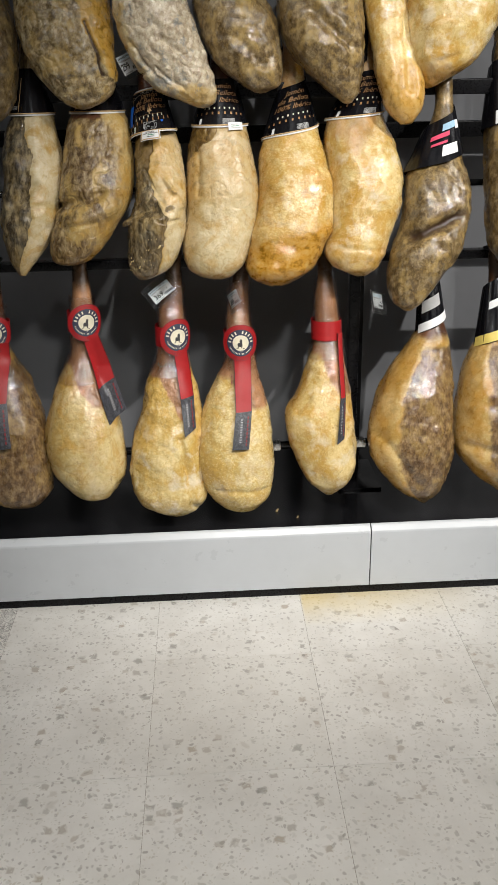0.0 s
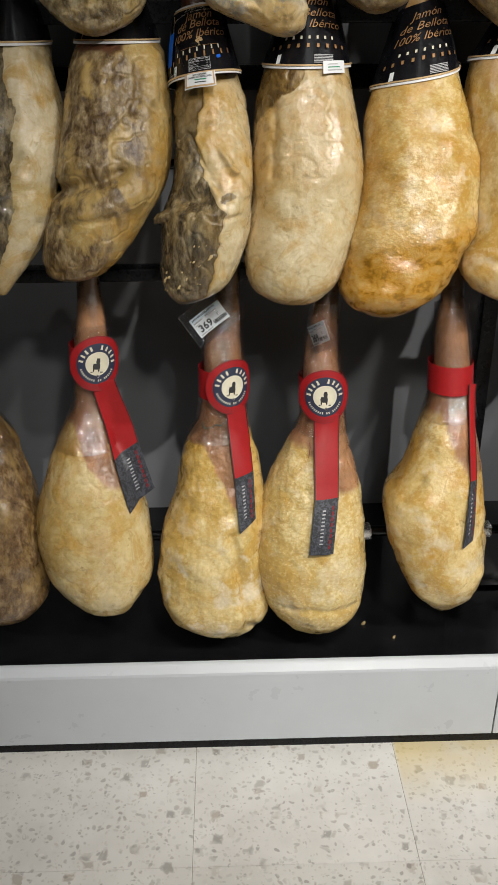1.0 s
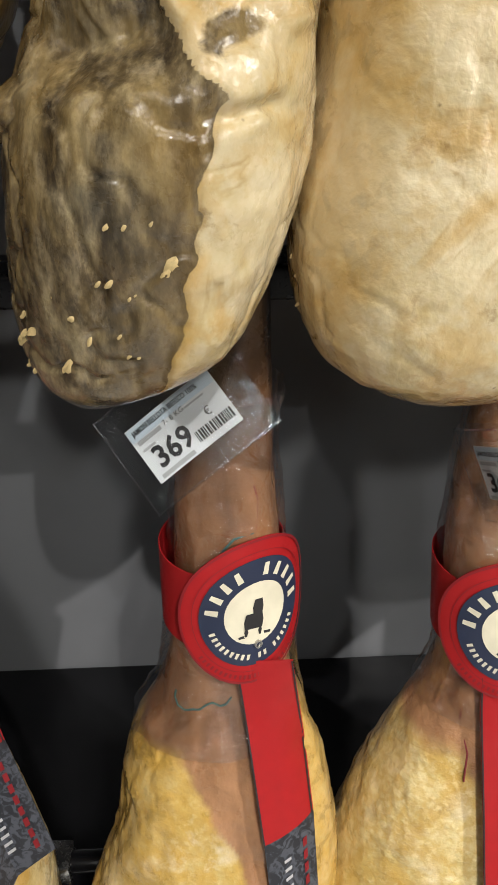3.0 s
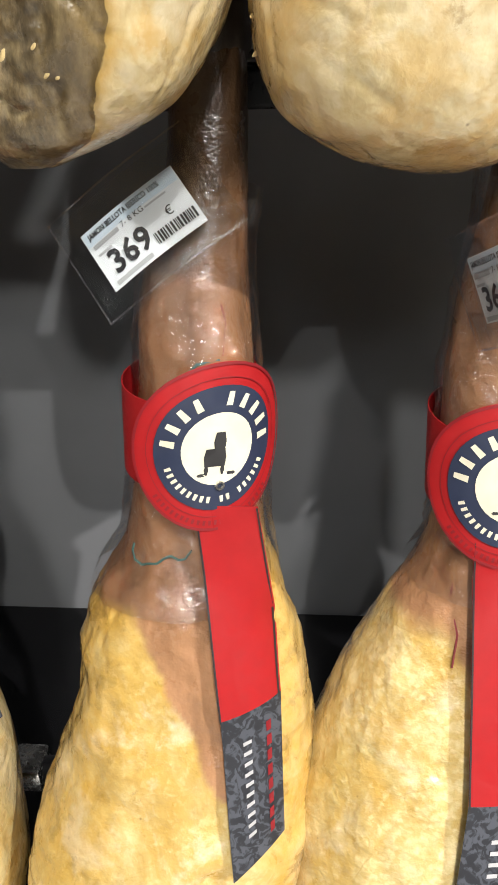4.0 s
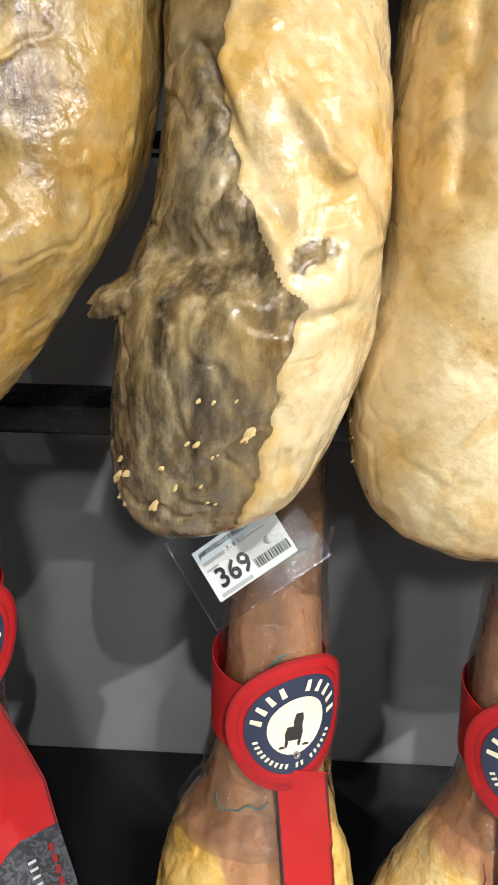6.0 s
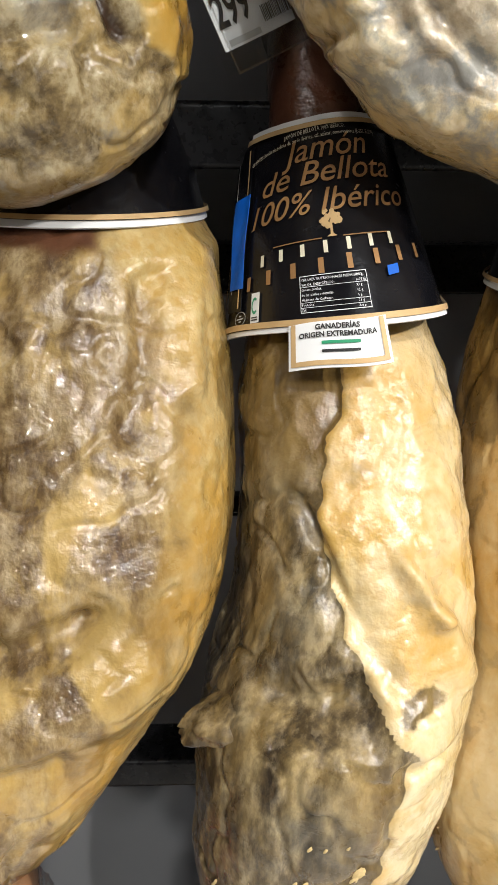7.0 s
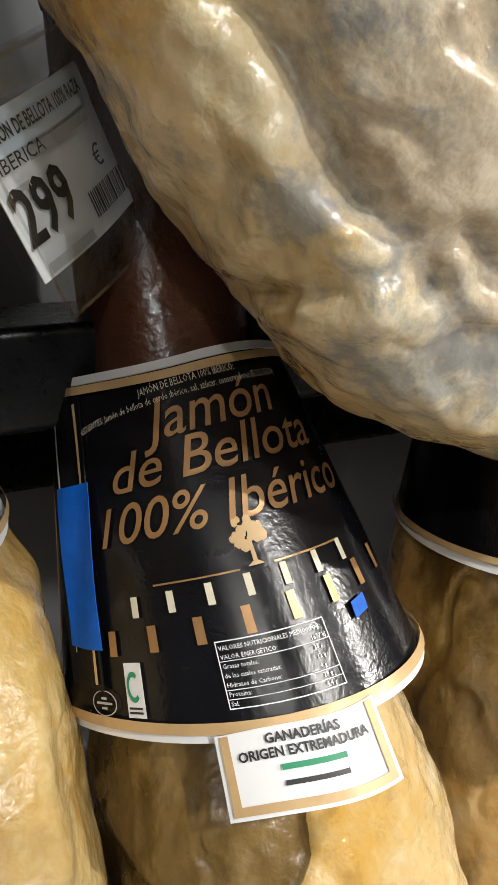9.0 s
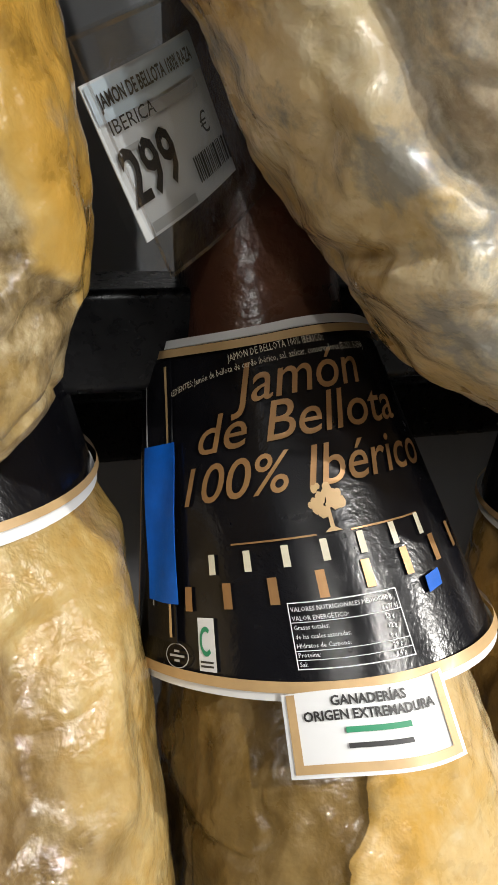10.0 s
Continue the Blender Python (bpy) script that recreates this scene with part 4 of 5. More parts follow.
T_SPEC = [
    ("tan cured ham hanging in the upper row", "grey", zone_grey, False, ()),
    ("grey-brown cured ham with amber fat strip and split", "crust", zone_t1, True, ((-0.100, 1.50, -0.068, 1.42, 0.0045, 0.012), (-0.068, 1.42, -0.057, 1.385, 0.0045, 0.011), (-0.057, 1.385, -0.075, 1.375, 0.004, 0.004), (-0.16, 1.345, -0.105, 1.36, 0.005, 0.005), (-0.105, 1.36, -0.085, 1.385, 0.004, 0.004), (-0.15, 1.375, -0.08, 1.385, 0.006, 0.006), (-0.19, 1.45, -0.13, 1.43, 0.008, 0.008), (-0.15, 1.41, -0.09, 1.44, 0.005, 0.004))),
    ("pale mouldy wrinkled cured ham with cream fat edge", "mould", zone_t2, True, ((0.005, 1.455, 0.036, 1.405, 0.0048, 0.0075), (0.036, 1.405, 0.056, 1.388, 0.0048, 0.0075), (0.034, 1.383, 0.062, 1.398, 0.0040, 0.0063), (0.062, 1.398, 0.095, 1.370, 0.0045, 0.007), (0.095, 1.370, 0.13, 1.352, 0.006, 0.006), (0.085, 1.46, 0.14, 1.42, 0.008, 0.009), (0.055, 1.44, 0.08, 1.42, 0.005, 0.005), (0.045, 1.372, 0.075, 1.350, 0.010, -0.005), (0.02, 1.42, 0.045, 1.378, 0.008, -0.004))),
    ("rough tan cured ham in the upper row", "grey", zone_grey, False, ((0.26, 1.46, 0.33, 1.40, 0.012, 0.008),)),
    ("rough tan folded cured ham in the upper row", "grey", zone_grey, False, ((0.44, 1.52, 0.54, 1.44, 0.012, 0.014),)),
    ("slim amber cured ham in the upper row", "yellow", zone_plain, False, ((0.68, 1.50, 0.69, 1.34, 0.010, 0.008),)),
    ("plump yellow cured ham with amber base", "yellow", zone_plain, False, ((0.76, 1.40, 0.80, 1.41, 0.006, 0.005),)),
]
for k, (rows, (label, lk, zn, fine, cuts)) in enumerate(zip(T_ROWS, T_SPEC)):
    form = Form(upward(rows, rows[-1][1]), {1: (2.088, 1.38, 0.30), 2: (2.067, 1.38, 0.05)}.get(k, HIGH), 0.7 if k in (1, 2) else 0.9)
    h = make_ham(label, form, lk, zn, 300 + 7 * k, fine, 0.005, 0.0030, cuts, folds=0.0045 if k in (2, 3, 4) else 0.0025)
    legged(h, form, 1.88, (2.225, 1.815))

# ---- neck sleeves ----


class Wrap:
    """A conical sleeve round a shank: places of the flat print (arc a, height b) on the cone."""

    def __init__(self, low, high, turn, z0, z1, mid, tilt, flare=0.24):
        self.low, self.high, self.turn, self.z0, self.z1, self.mid, self.tilt, self.flare = low, high, turn, z0, z1, mid, tilt, flare
        self.ref = (z0 + z1) / 2

    def spot(self, ang, v, off=0.0):
        """ang in degrees round the section, v the height before the tilt, off outwards."""
        z = v + self.tilt * (ang - self.mid)
        k = (z - self.z0) / (self.z1 - self.z0)
        xc, yc, rx, ry = (a + (b - a) * k for a, b in zip(self.low, self.high))
        a = radians(ang)
        u, w = (rx + off) * math.cos(a), (ry + off) * math.sin(a)
        c, s = math.cos(self.turn), math.sin(self.turn)
        return Vector((xc + c * u - s * w, yc + s * u + c * w, z))

    def flat(self, a, v, off=0.0):
        """A point of the flat print: a along the line from the middle, v its height at the middle."""
        R = self.flare + (self.ref - v)
        far, phi = math.hypot(R, a), math.atan2(a, R)
        size = (self.low[2] + self.high[2] + self.low[3] + self.high[3]) / 4
        return self.spot(self.mid + math.degrees(phi * R / size), v - (far - R), off)

    def drop(self, ang, v):
        """How far a straight cut of the flat card sinks beside its middle."""
        R = self.flare + (self.ref - v)
        size = (self.low[2] + self.high[2] + self.low[3] + self.high[3]) / 4
        return (radians(min(abs(ang - self.mid), 88.0)) * size) ** 2 / (2 * R)

    def sheet(self, a0, a1, v0, v1, off, na=48, nv=10, wave=0.0, sag=0.0):
        P = np.zeros((nv, na, 3))
        for i in range(nv):
            for j in range(na):
                f = i / (nv - 1)
                a = a0 + (a1 - a0) * j / (na - 1)
                v = v0 + (v1 - v0) * f
                cut = sag * self.drop(a, v) * (1 - 0.7 * (v - self.z0) / (self.z1 - self.z0) * (a < self.mid))
                P[i, j] = self.spot(a, v - cut, off + wave * (math.sin(a * 0.13 + f * 3) + 0.6 * math.sin(a * 0.31 + 1.3)))
        return grid_bm(P)

    def patch(self, a0, a1, v0, v1, off, na=12, nv=6):
        P = np.zeros((nv, na, 3))
        for i in range(nv):
            for j in range(na):
                P[i, j] = self.flat(a0 + (a1 - a0) * j / (na - 1), v0 + (v1 - v0) * i / (nv - 1), off)
        return grid_bm(P)


def words(text, size, shear=0.0, width=0.0, res=2, bold=0.0):
    """The outline of a line of text as a flat mesh, its left end at 0 and its base line on y = 0."""
    cu = bpy.data.curves.new("text", "FONT")
    cu.body, cu.size, cu.shear, cu.resolution_u, cu.offset = text, size, shear, res, bold
    ob = bpy.data.objects.new("text", cu)
    scene.collection.objects.link(ob)
    me = bpy.data.meshes.new_from_object(ob.evaluated_get(bpy.context.evaluated_depsgraph_get()))
    bpy.data.objects.remove(ob)
    bpy.data.curves.remove(cu)
    bm = bmesh.new()
    bm.from_mesh(me)
    bpy.data.meshes.remove(me)
    if width and bm.verts:
        lo, hi = min(v.co.x for v in bm.verts), max(v.co.x for v in bm.verts)
        for v in bm.verts:
            v.co.x = (v.co.x - lo) * width / (hi - lo)
    return bm


def printed(bm, place):
    """Moves a flat print onto a surface: place(x, y) gives each vertex its spot."""
    for v in bm.verts:
        v.co = place(v.co.x, v.co.y)
    return bm


def bars_bm(rects):
    bm = bmesh.new()
    for x0, x1, y0, y1 in rects:
        n = max(1, int((x1 - x0) / 0.006))
        for k in range(n):
            xa, xb = x0 + (x1 - x0) * k / n, x0 + (x1 - x0) * (k + 1) / n
            bm.faces.new([bm.verts.new(p) for p in ((xa, y0, 0), (xb, y0, 0), (xb, y1, 0), (xa, y1, 0))])
    return bm


# the sleeve that the camera comes close to
W = Wrap((0.0503, 2.097, 0.0765, 0.0574), (0.0419, 2.1507, 0.0487, 0.0389), -1.0263, 1.23, 1.335, -43.0, 0.00015)
sleeve = tagged(new("neck_sleeve"), "black conical paper sleeve with copper lettering and white edge", "sleeve")
part("wrap", thicken(W.sheet(-178, 175, 1.2530, 1.3515, 0.0002, 120, 14, 0.00015, 1.0), 0.0008), SLEEVE, sleeve)


def tab(t0, t1, v0, v1, off):
    """A flat end of the card that stands off the sleeve, straight on from its left part."""
    P = np.zeros((8, 8, 3))
    for i in range(8):
        v = v0 + (v1 - v0) * i / 7
        a, b = W.spot(-101, v - W.drop(-101, v) * 0.6), W.spot(-104, v - W.drop(-104, v) * 0.6)
        d = (b - a).normalized()
        n = Vector((-d.y, d.x, 0)).normalized()
        if n.y > 0:
            n = -n
        for j in range(8):
            t = t0 + (t1 - t0) * j / 7
            P[i, j] = a + d * t + n * (0.0016 + off + 0.0006 * math.sin(5 * i / 7 + 300 * t))
    return grid_bm(P)


part("flap", thicken(tab(0.0005, 0.0175, 1.262, 1.351, 0.0), 0.0006), SLEEVE, sleeve, "loose overlapping end of the sleeve")
part("flap_line", tab(0.0020, 0.0032, 1.264, 1.349, 0.0012), GOLD_EDGE, sleeve, "gold border line")
part("flap_print", tab(0.0128, 0.0136, 1.272, 1.345, 0.0012), PRINT_DIM, sleeve, "line of tiny print")
part("bottom_edge", thicken(W.sheet(-178, 175, 1.2510, 1.2534, 0.0012, 120, 3, 0, 1.0), 0.0012), PAPER, sleeve, "white card edge")
part("bottom_line", W.sheet(-176, 173, 1.2537, 1.2566, 0.0027, 120, 3, 0, 1.0), GOLD_EDGE, sleeve, "gold border line")
part("top_edge", thicken(W.sheet(-178, 175, 1.3505, 1.3530, 0.0012, 120, 3, 0, 1.0), 0.0012), PAPER, sleeve, "white card edge")
part("top_line", W.sheet(-176, 173, 1.3477, 1.3502, 0.0027, 120, 3, 0, 1.0), GOLD_EDGE, sleeve, "gold border line")
part("side_line", W.sheet(-127, -125.6, 1.2565, 1.3475, 0.0027, 3, 8, 0, 1.0), GOLD_EDGE, sleeve, "gold border line")
OFF = 0.0014


def on_sleeve(a0, v0, name, bm, material, rise=0.0):
    return part(name, printed(bm, lambda x, y: W.flat(a0 + x - rise * y, v0 + y + rise * x, OFF)), material, sleeve, smooth=False)


on_sleeve(-0.028, 1.3318, "lettering", words("Jamón", 0.0168, 0.3, 0.062, 4, 0.00008), COPPER)
on_sleeve(-0.044, 1.3198, "lettering", words("de Bellota", 0.0160, 0.3, 0.092, 4, 0.00008), COPPER)
on_sleeve(-0.0525, 1.3055, "lettering", words("100% Ibérico", 0.0160, 0.3, 0.108, 4, 0.00008), COPPER)
on_sleeve(-0.026, 1.3452, "lettering", words("JAMÓN DE BELLOTA 100% IBÉRICO:", 0.0031, 0, 0.046, 1), PRINT_CREAM)
on_sleeve(-0.064, 1.3420, "lettering", words("INGREDIENTES: Jamón de bellota de cerdo ibérico, sal, azúcar, conservadores (E-252, E-250)", 0.0029, 0, 0.108, 1), PRINT_CREAM)
# a small tree emblem
bm = bmesh.new()
rng = random.Random(4)
for k in range(26):
    a, r = rng.uniform(0, 6.28), rng.uniform(0, 1) ** 0.5
    cx, cy, rr = 0.0064 * r * math.cos(a), 0.0115 + 0.0040 * r * math.sin(a), rng.uniform(0.0009, 0.0019)
    bm.faces.new([bm.verts.new((cx + rr * math.cos(q), cy + rr * math.sin(q), 0)) for q in (2 * math.pi * i / 7 for i in range(7))])
for pts in (((-0.0008, 0.003), (0.0008, 0.003), (0.0006, 0.010), (-0.0006, 0.010)), ((-0.003, 0.0025), (0.003, 0.0025), (0.001, 0.0036), (-0.001, 0.0036))):
    bm.faces.new([bm.verts.new((x, y, 0)) for x, y in pts])
on_sleeve(0.001, 1.2905, "tree_emblem", bm, GOLD_EDGE)
on_sleeve(-0.034, 1.2925, "emblem_line", bars_bm([(0, 0.029, 0, 0.0005), (0.041, 0.07, 0, 0.0005)]), COPPER)
# brand lettering as plain blocks
for k in range(7):
    on_sleeve(-0.043 + 0.0128 * k, 1.2858 + 0.0004 * (k - 3), "brand_block", bars_bm([(0, 0.0024, 0, 0.0058)]), PRINT_CREAM)
for k in range(9):
    on_sleeve(-0.069 + 0.0152 * k, 1.2766 + 0.0008 * (k - 4), "brand_block", bars_bm([(0, 0.0030, 0, 0.0072)]), COPPER)
# nutrition table
nut = [(0, 0.0345, 0.0168, 0.0171), (0, 0.0345, 0, 0.0003), (0, 0.0003, 0, 0.017), (0.0342, 0.0345, 0, 0.017), (0, 0.0345, 0.0118, 0.0120), (0, 0.0345, 0.0046, 0.0048), (0, 0.0345, 0.0023, 0.0025)]
for r in nut:
    on_sleeve(-0.0185, 1.2590, "table_line", bars_bm([r]), PAPER)
for k, (lt, rt) in enumerate((("VALORES NUTRICIONALES MEDIOS POR:", "100 g"), ("VALOR ENERGÉTICO:", "1677 kJ"), ("Grasas totales:", "33 g"), ("de las cuales saturadas:", "12 g"), ("Hidratos de Carbono:", "0 g"), ("Proteína:", "29 g"), ("Sal:", "4,4 g"))):
    on_sleeve(-0.0178, 1.2737 - 0.00232 * k, "lettering", words(lt, 0.00175, 0, 0, 1), PAPER)
    on_sleeve(0.0098, 1.2737 - 0.00232 * k, "lettering", words(rt, 0.00175, 0, 0, 1), PAPER)
# certificate mark and health oval
on_sleeve(-0.0490, 1.2575, "certificate", bars_bm([(0, 0.0062, 0, 0.0150)]), PAPER)
ring = bmesh.new()
for k in range(22):
    a, b = 0.9 + 4.6 * k / 22, 0.9 + 4.6 * (k + 1) / 22
    ring.faces.new([ring.verts.new((0.0031 + r * 0.55 * math.cos(q), 0.0085 + r * math.sin(q), 0)) for r, q in ((0.0042, a), (0.0042, b), (0.0028, b), (0.0028, a))])
OFF = 0.0017
on_sleeve(-0.0490, 1.2575, "certificate_mark", ring, GREEN)
on_sleeve(-0.0490, 1.2575, "certificate_text", bars_bm([(0.0008, 0.0054, 0.0012, 0.0018), (0.0008, 0.0054, 0.0024, 0.0030)]), PRINT_BLACK)
ring = bmesh.new()
for k in range(28):
    a, b = 2 * math.pi * k / 28, 2 * math.pi * (k + 1) / 28
    ring.faces.new([ring.verts.new((r * 1.45 * math.cos(q), r * math.sin(q), 0)) for r, q in ((0.0037, a), (0.0037, b), (0.0034, b), (0.0034, a))])
on_sleeve(-0.0582, 1.2610, "health_oval", ring, PRINT_GREY)
on_sleeve(-0.0582, 1.2610, "health_oval_text", bars_bm([(-0.0012, 0.0012, 0.001, 0.0017), (-0.0034, 0.0034, -0.0004, 0.0003), (-0.0012, 0.0012, -0.0018, -0.0011)]), PRINT_GREY)
# tape and origin card
OFF = 0.0050
tape = tagged(new("blue_tape"), "strip of bright blue tape stuck on the black sleeve", "tape")
part("strip", thicken(tab(-0.0015, 0.0150, 1.2740, 1.3235, 0.0014), 0.0003), TAPE_BLUE, tape)
part("strip", thicken(W.sheet(-14.0, -7.0, 1.2710, 1.2755, 0.0024, 5, 4, 0.0003), 0.0003), TAPE_BLUE, tape, "torn scrap of blue tape")
card = tagged(new("origin_card"), "white origin card with gold border under the black sleeve", "card")


def on_card(x, y, off):
    return W.flat(-0.024 + x + 0.02 * y, 1.2335 + y + 0.045 * x + 0.0006 * math.sin(x * 130), off)


def card_sheet(x0, x1, y0, y1, off):
    P = np.array([[on_card(x0 + (x1 - x0) * j / 17, y0 + (y1 - y0) * i / 5, off) for j in range(18)] for i in range(6)])
    return grid_bm(P)


part("board", thicken(card_sheet(0, 0.0445, 0, 0.0205, 0.0040), 0.0006), PAPER, card)
for r in ((0.0014, 0.0431, 0.0014, 0.0036), (0.0014, 0.0036, 0.0036, 0.0205), (0.0409, 0.0431, 0.0036, 0.0205)):
    part("border", card_sheet(*r, 0.0048), GOLD_EDGE, card)
for r, m in (((0.0150, 0.0315, 0.0106, 0.0120), GREEN), ((0.0150, 0.0310, 0.0070, 0.0082), PRINT_BLACK)):
    part("print_bar", card_sheet(*r, 0.0050), m, card)

for body, x, y, w in (("GANADERÍAS", 0.0125, 0.0172, 0.0195), ("ORIGEN EXTREMADURA", 0.0052, 0.0138, 0.0340)):
    part("lettering", printed(words(body, 0.0033, 0, w, 2, 0.00010), lambda a, b: on_card(x + a, y + b, 0.0049)), PRINT_BLACK, card, smooth=False)

# the other sleeves of the middle row
def plain_sleeve(form, z0, z1, seed, back=False, tip=0.0):
    x0, y0, rx0, ry0 = (float(q) for q in form.at(np.array(z0)))
    x1, y1, rx1, ry1 = (float(q) for q in form.at(np.array(z1)))
    w = Wrap((x0, y0, rx0 + 0.004, ry0 + 0.004), (x1, y1, rx1 + 0.005, ry1 + 0.005), 0.0, z0, z1, -90.0, tip)
    root = tagged(new("neck_sleeve"), "black conical paper sleeve with gilt print, white lower edge", "sleeve", "sleeves of the middle row")
    part("wrap", thicken(w.sheet(-268, 88, z0, z1, 0.0, 72, 10, 0.0005), 0.0008), SLEEVE, root)
    part("bottom_edge", thicken(w.sheet(-268, 88, z0 - 0.0035, z0, 0.0008, 72, 3), 0.0014), PAPER, root, "white card edge")
    part("bottom_line", w.sheet(-268, 88, z0 + 0.0005, z0 + 0.003, 0.0028, 72, 3), GOLD_EDGE, root, "gold border line")

    def put(name, rects, m, a0, v0):
        part(name, printed(bars_bm(rects), lambda x, y: w.flat(a0 + x, v0 + y, 0.0026)), m, root, smooth=False)

    if back:
        put("side_line", [(0, 0.0016, 0, 0.08), (0.026, 0.0275, 0, 0.08)], GOLD_EDGE, -0.045, z0 + 0.006)
        put("small_print", [(0, 0.018, 0.0016 * k, 0.0016 * k + 0.0007) for k in range(6)], PRINT_GREY, -0.040, z0 + 0.012)
        return root
    span = z1 - z0
    for k, (txt, wd) in enumerate((("Jamón", 0.060), ("de Bellota", 0.088), ("100% Ibérico", 0.100))):
        part("lettering", printed(words(txt, 0.0165, 0.3, wd, 2, 0.0), lambda x, y, k=k, wd=wd: w.flat(-wd / 2 + x, z0 + span * (0.80 - 0.145 * k) + y, 0.0026)), COPPER, root, smooth=False)
    for k in range(7):
        put("brand_block", [(0, 0.0030, 0, 0.0045)], PRINT_CREAM, -0.039 + 0.0115 * k, z0 + span * 0.36)
    for k in range(9):
        put("brand_block", [(0, 0.0036, 0, 0.0056)], COPPER, -0.060 + 0.0135 * k, z0 + span * 0.25)
    put("certificate", [(0, 0.006, 0, 0.013)], PAPER, -0.046, z0 + span * 0.06)
    put("table_line", [(0, 0.026, 0.0022 * k, 0.0022 * k + 0.0011) for k in range(6)], PRINT_GREY, 0.004, z0 + span * 0.05)
    return root


def flag_card(form, z, ang, seed):
    """A small white origin card hanging below a sleeve."""
    x0, y0, rx, ry = (float(q) for q in form.at(np.array(z)))
    w = Wrap((x0, y0, rx + 0.009, ry + 0.009), (x0, y0 + 0.012, rx + 0.004, ry + 0.004), 0.0, z, z + 0.05, ang, 0.0)
    root = tagged(new("origin_card"), "small white origin card at the rim of a black sleeve", "card", "origin cards")
    part("board", thicken(w.patch(-0.020, 0.020, z - 0.006, z + 0.012, 0.001, 12, 4), 0.0006), PAPER, root)
    for k in range(3):
        part("print_bar", w.patch(-0.013, 0.013 - 0.004 * k, z - 0.002 + 0.0042 * k, z - 0.0005 + 0.0042 * k, 0.0018, 8, 2), (PRINT_GREY, GREEN, PRINT_GREY)[k], root)


plain_sleeve(M_FORM[0], 1.298, 1.405, 1, True)
plain_sleeve(M_FORM[1], 1.300, 1.395, 2, True)
plain_sleeve(M_FORM[3], 1.262, 1.372, 3)
plain_sleeve(M_FORM[4], 1.243, 1.355, 4, False, 0.0002)
plain_sleeve(M_FORM[5], 1.278, 1.385, 5, False, 0.0001)
flag_card(M_FORM[3], 1.258, -60.0, 1)

# printed plastic neck wraps of the right-hand bay
def neck_wrap(form, z0, z1, bands, label):
    x0, y0, rx0, ry0 = (float(q) for q in form.at(np.array(z0)))
    x1, y1, rx1, ry1 = (float(q) for q in form.at(np.array(z1)))
    w = Wrap((x0, y0, rx0 + 0.005, ry0 + 0.005), (x1, y1, rx1 + 0.006, ry1 + 0.006), 0.0, z0, z1, -90.0, 0.0003)
    root = tagged(new("neck_wrap"), label, "neck wrap")
    part("wrap", thicken(w.sheet(-268, 88, z0, z1, 0.0, 60, 14, 0.0016), 0.0008), SLEEVE, root)
    for a0, a1, v0, v1, m in bands:
        part("print_patch", w.patch(a0, a1, v0, v1, 0.003, 8, 4), m, root)


neck_wrap(M_FORM[6], 1.165, 1.272, ((-0.035, 0.010, 1.225, 1.236, PINK), (-0.030, 0.005, 1.210, 1.216, PINK), (-0.005, 0.030, 1.180, 1.205, PAPER), (-0.01, 0.03, 1.240, 1.256, SKY_PRINT), (0.030, 0.045, 1.235, 1.255, PAPER)), "black plastic neck wrap with pink and blue print")
neck_wrap(M_FORM[7], 1.262, 1.42, ((-0.035, 0.0, 1.335, 1.352, PINK), (-0.045, 0.01, 1.268, 1.300, PAPER)), "dark plastic neck wrap with pink and white print")
neck_wrap(L_FORM[6], 0.700, 0.86, ((-0.06, 0.06, 0.703, 0.728, MUSTARD), (-0.03, 0.03, 0.79, 0.81, PAPER)), "dark plastic neck wrap with a yellow band")
neck_wrap(L_FORM[5], 0.735, 0.85, ((-0.04, 0.04, 0.738, 0.760, PAPER), (-0.03, 0.02, 0.785, 0.815, PRINT_GREY)), "dark plastic neck wrap with a white band")

# ---- red neck tags ----


class Collar:
    """Places round a leaning shank: arc u and height v from the middle of the medal."""

    def __init__(self, x, y, z, r, ang, roll, lean=0.30):
        self.x, self.y, self.z, self.r, self.ang, self.roll, self.lean = x, y, z, r, radians(ang), radians(roll), lean

    def spot(self, u, v, off=0.0, turned=True):
        if turned:
            c, s = math.cos(self.roll), math.sin(self.roll)
            u, v = c * u - s * v, s * u + c * v
        a = self.ang + u / self.r
        return Vector((self.x + (self.r + off) * math.sin(a), self.y + self.lean * v - (self.r + off) * math.cos(a), self.z + v))


def disc_bm(col, r0, r1, off, n=44, m=6):
    P = np.array([[col.spot((r0 + (r1 - r0) * i / m) * math.cos(a), (r0 + (r1 - r0) * i / m) * math.sin(a), off) for a in (2 * math.pi * j / n for j in range(n))] for i in range(m + 1)])
    return grid_bm(P, True)


def arc_bars(col, rad, half, spread, n, w, off, up=True, gaps=()):
    """Stands for lettering set round an arc: plain blocks."""
    bm = bmesh.new()
    for k in range(n):
        if k in gaps:
            continue
        a = (math.pi / 2 if up else -math.pi / 2) + spread * (0.5 - k / (n - 1)) * (1 if up else -1)
        ca, sa = math.cos(a), math.sin(a)
        pts = [((rad + dr) * ca - dt * sa, (rad + dr) * sa + dt * ca) for dr, dt in ((-half, -w), (-half, w), (half, w * 0.8), (half, -w * 0.8))]
        bm.faces.new([bm.verts.new(col.spot(x, y, off)) for x, y in pts])
    return bm


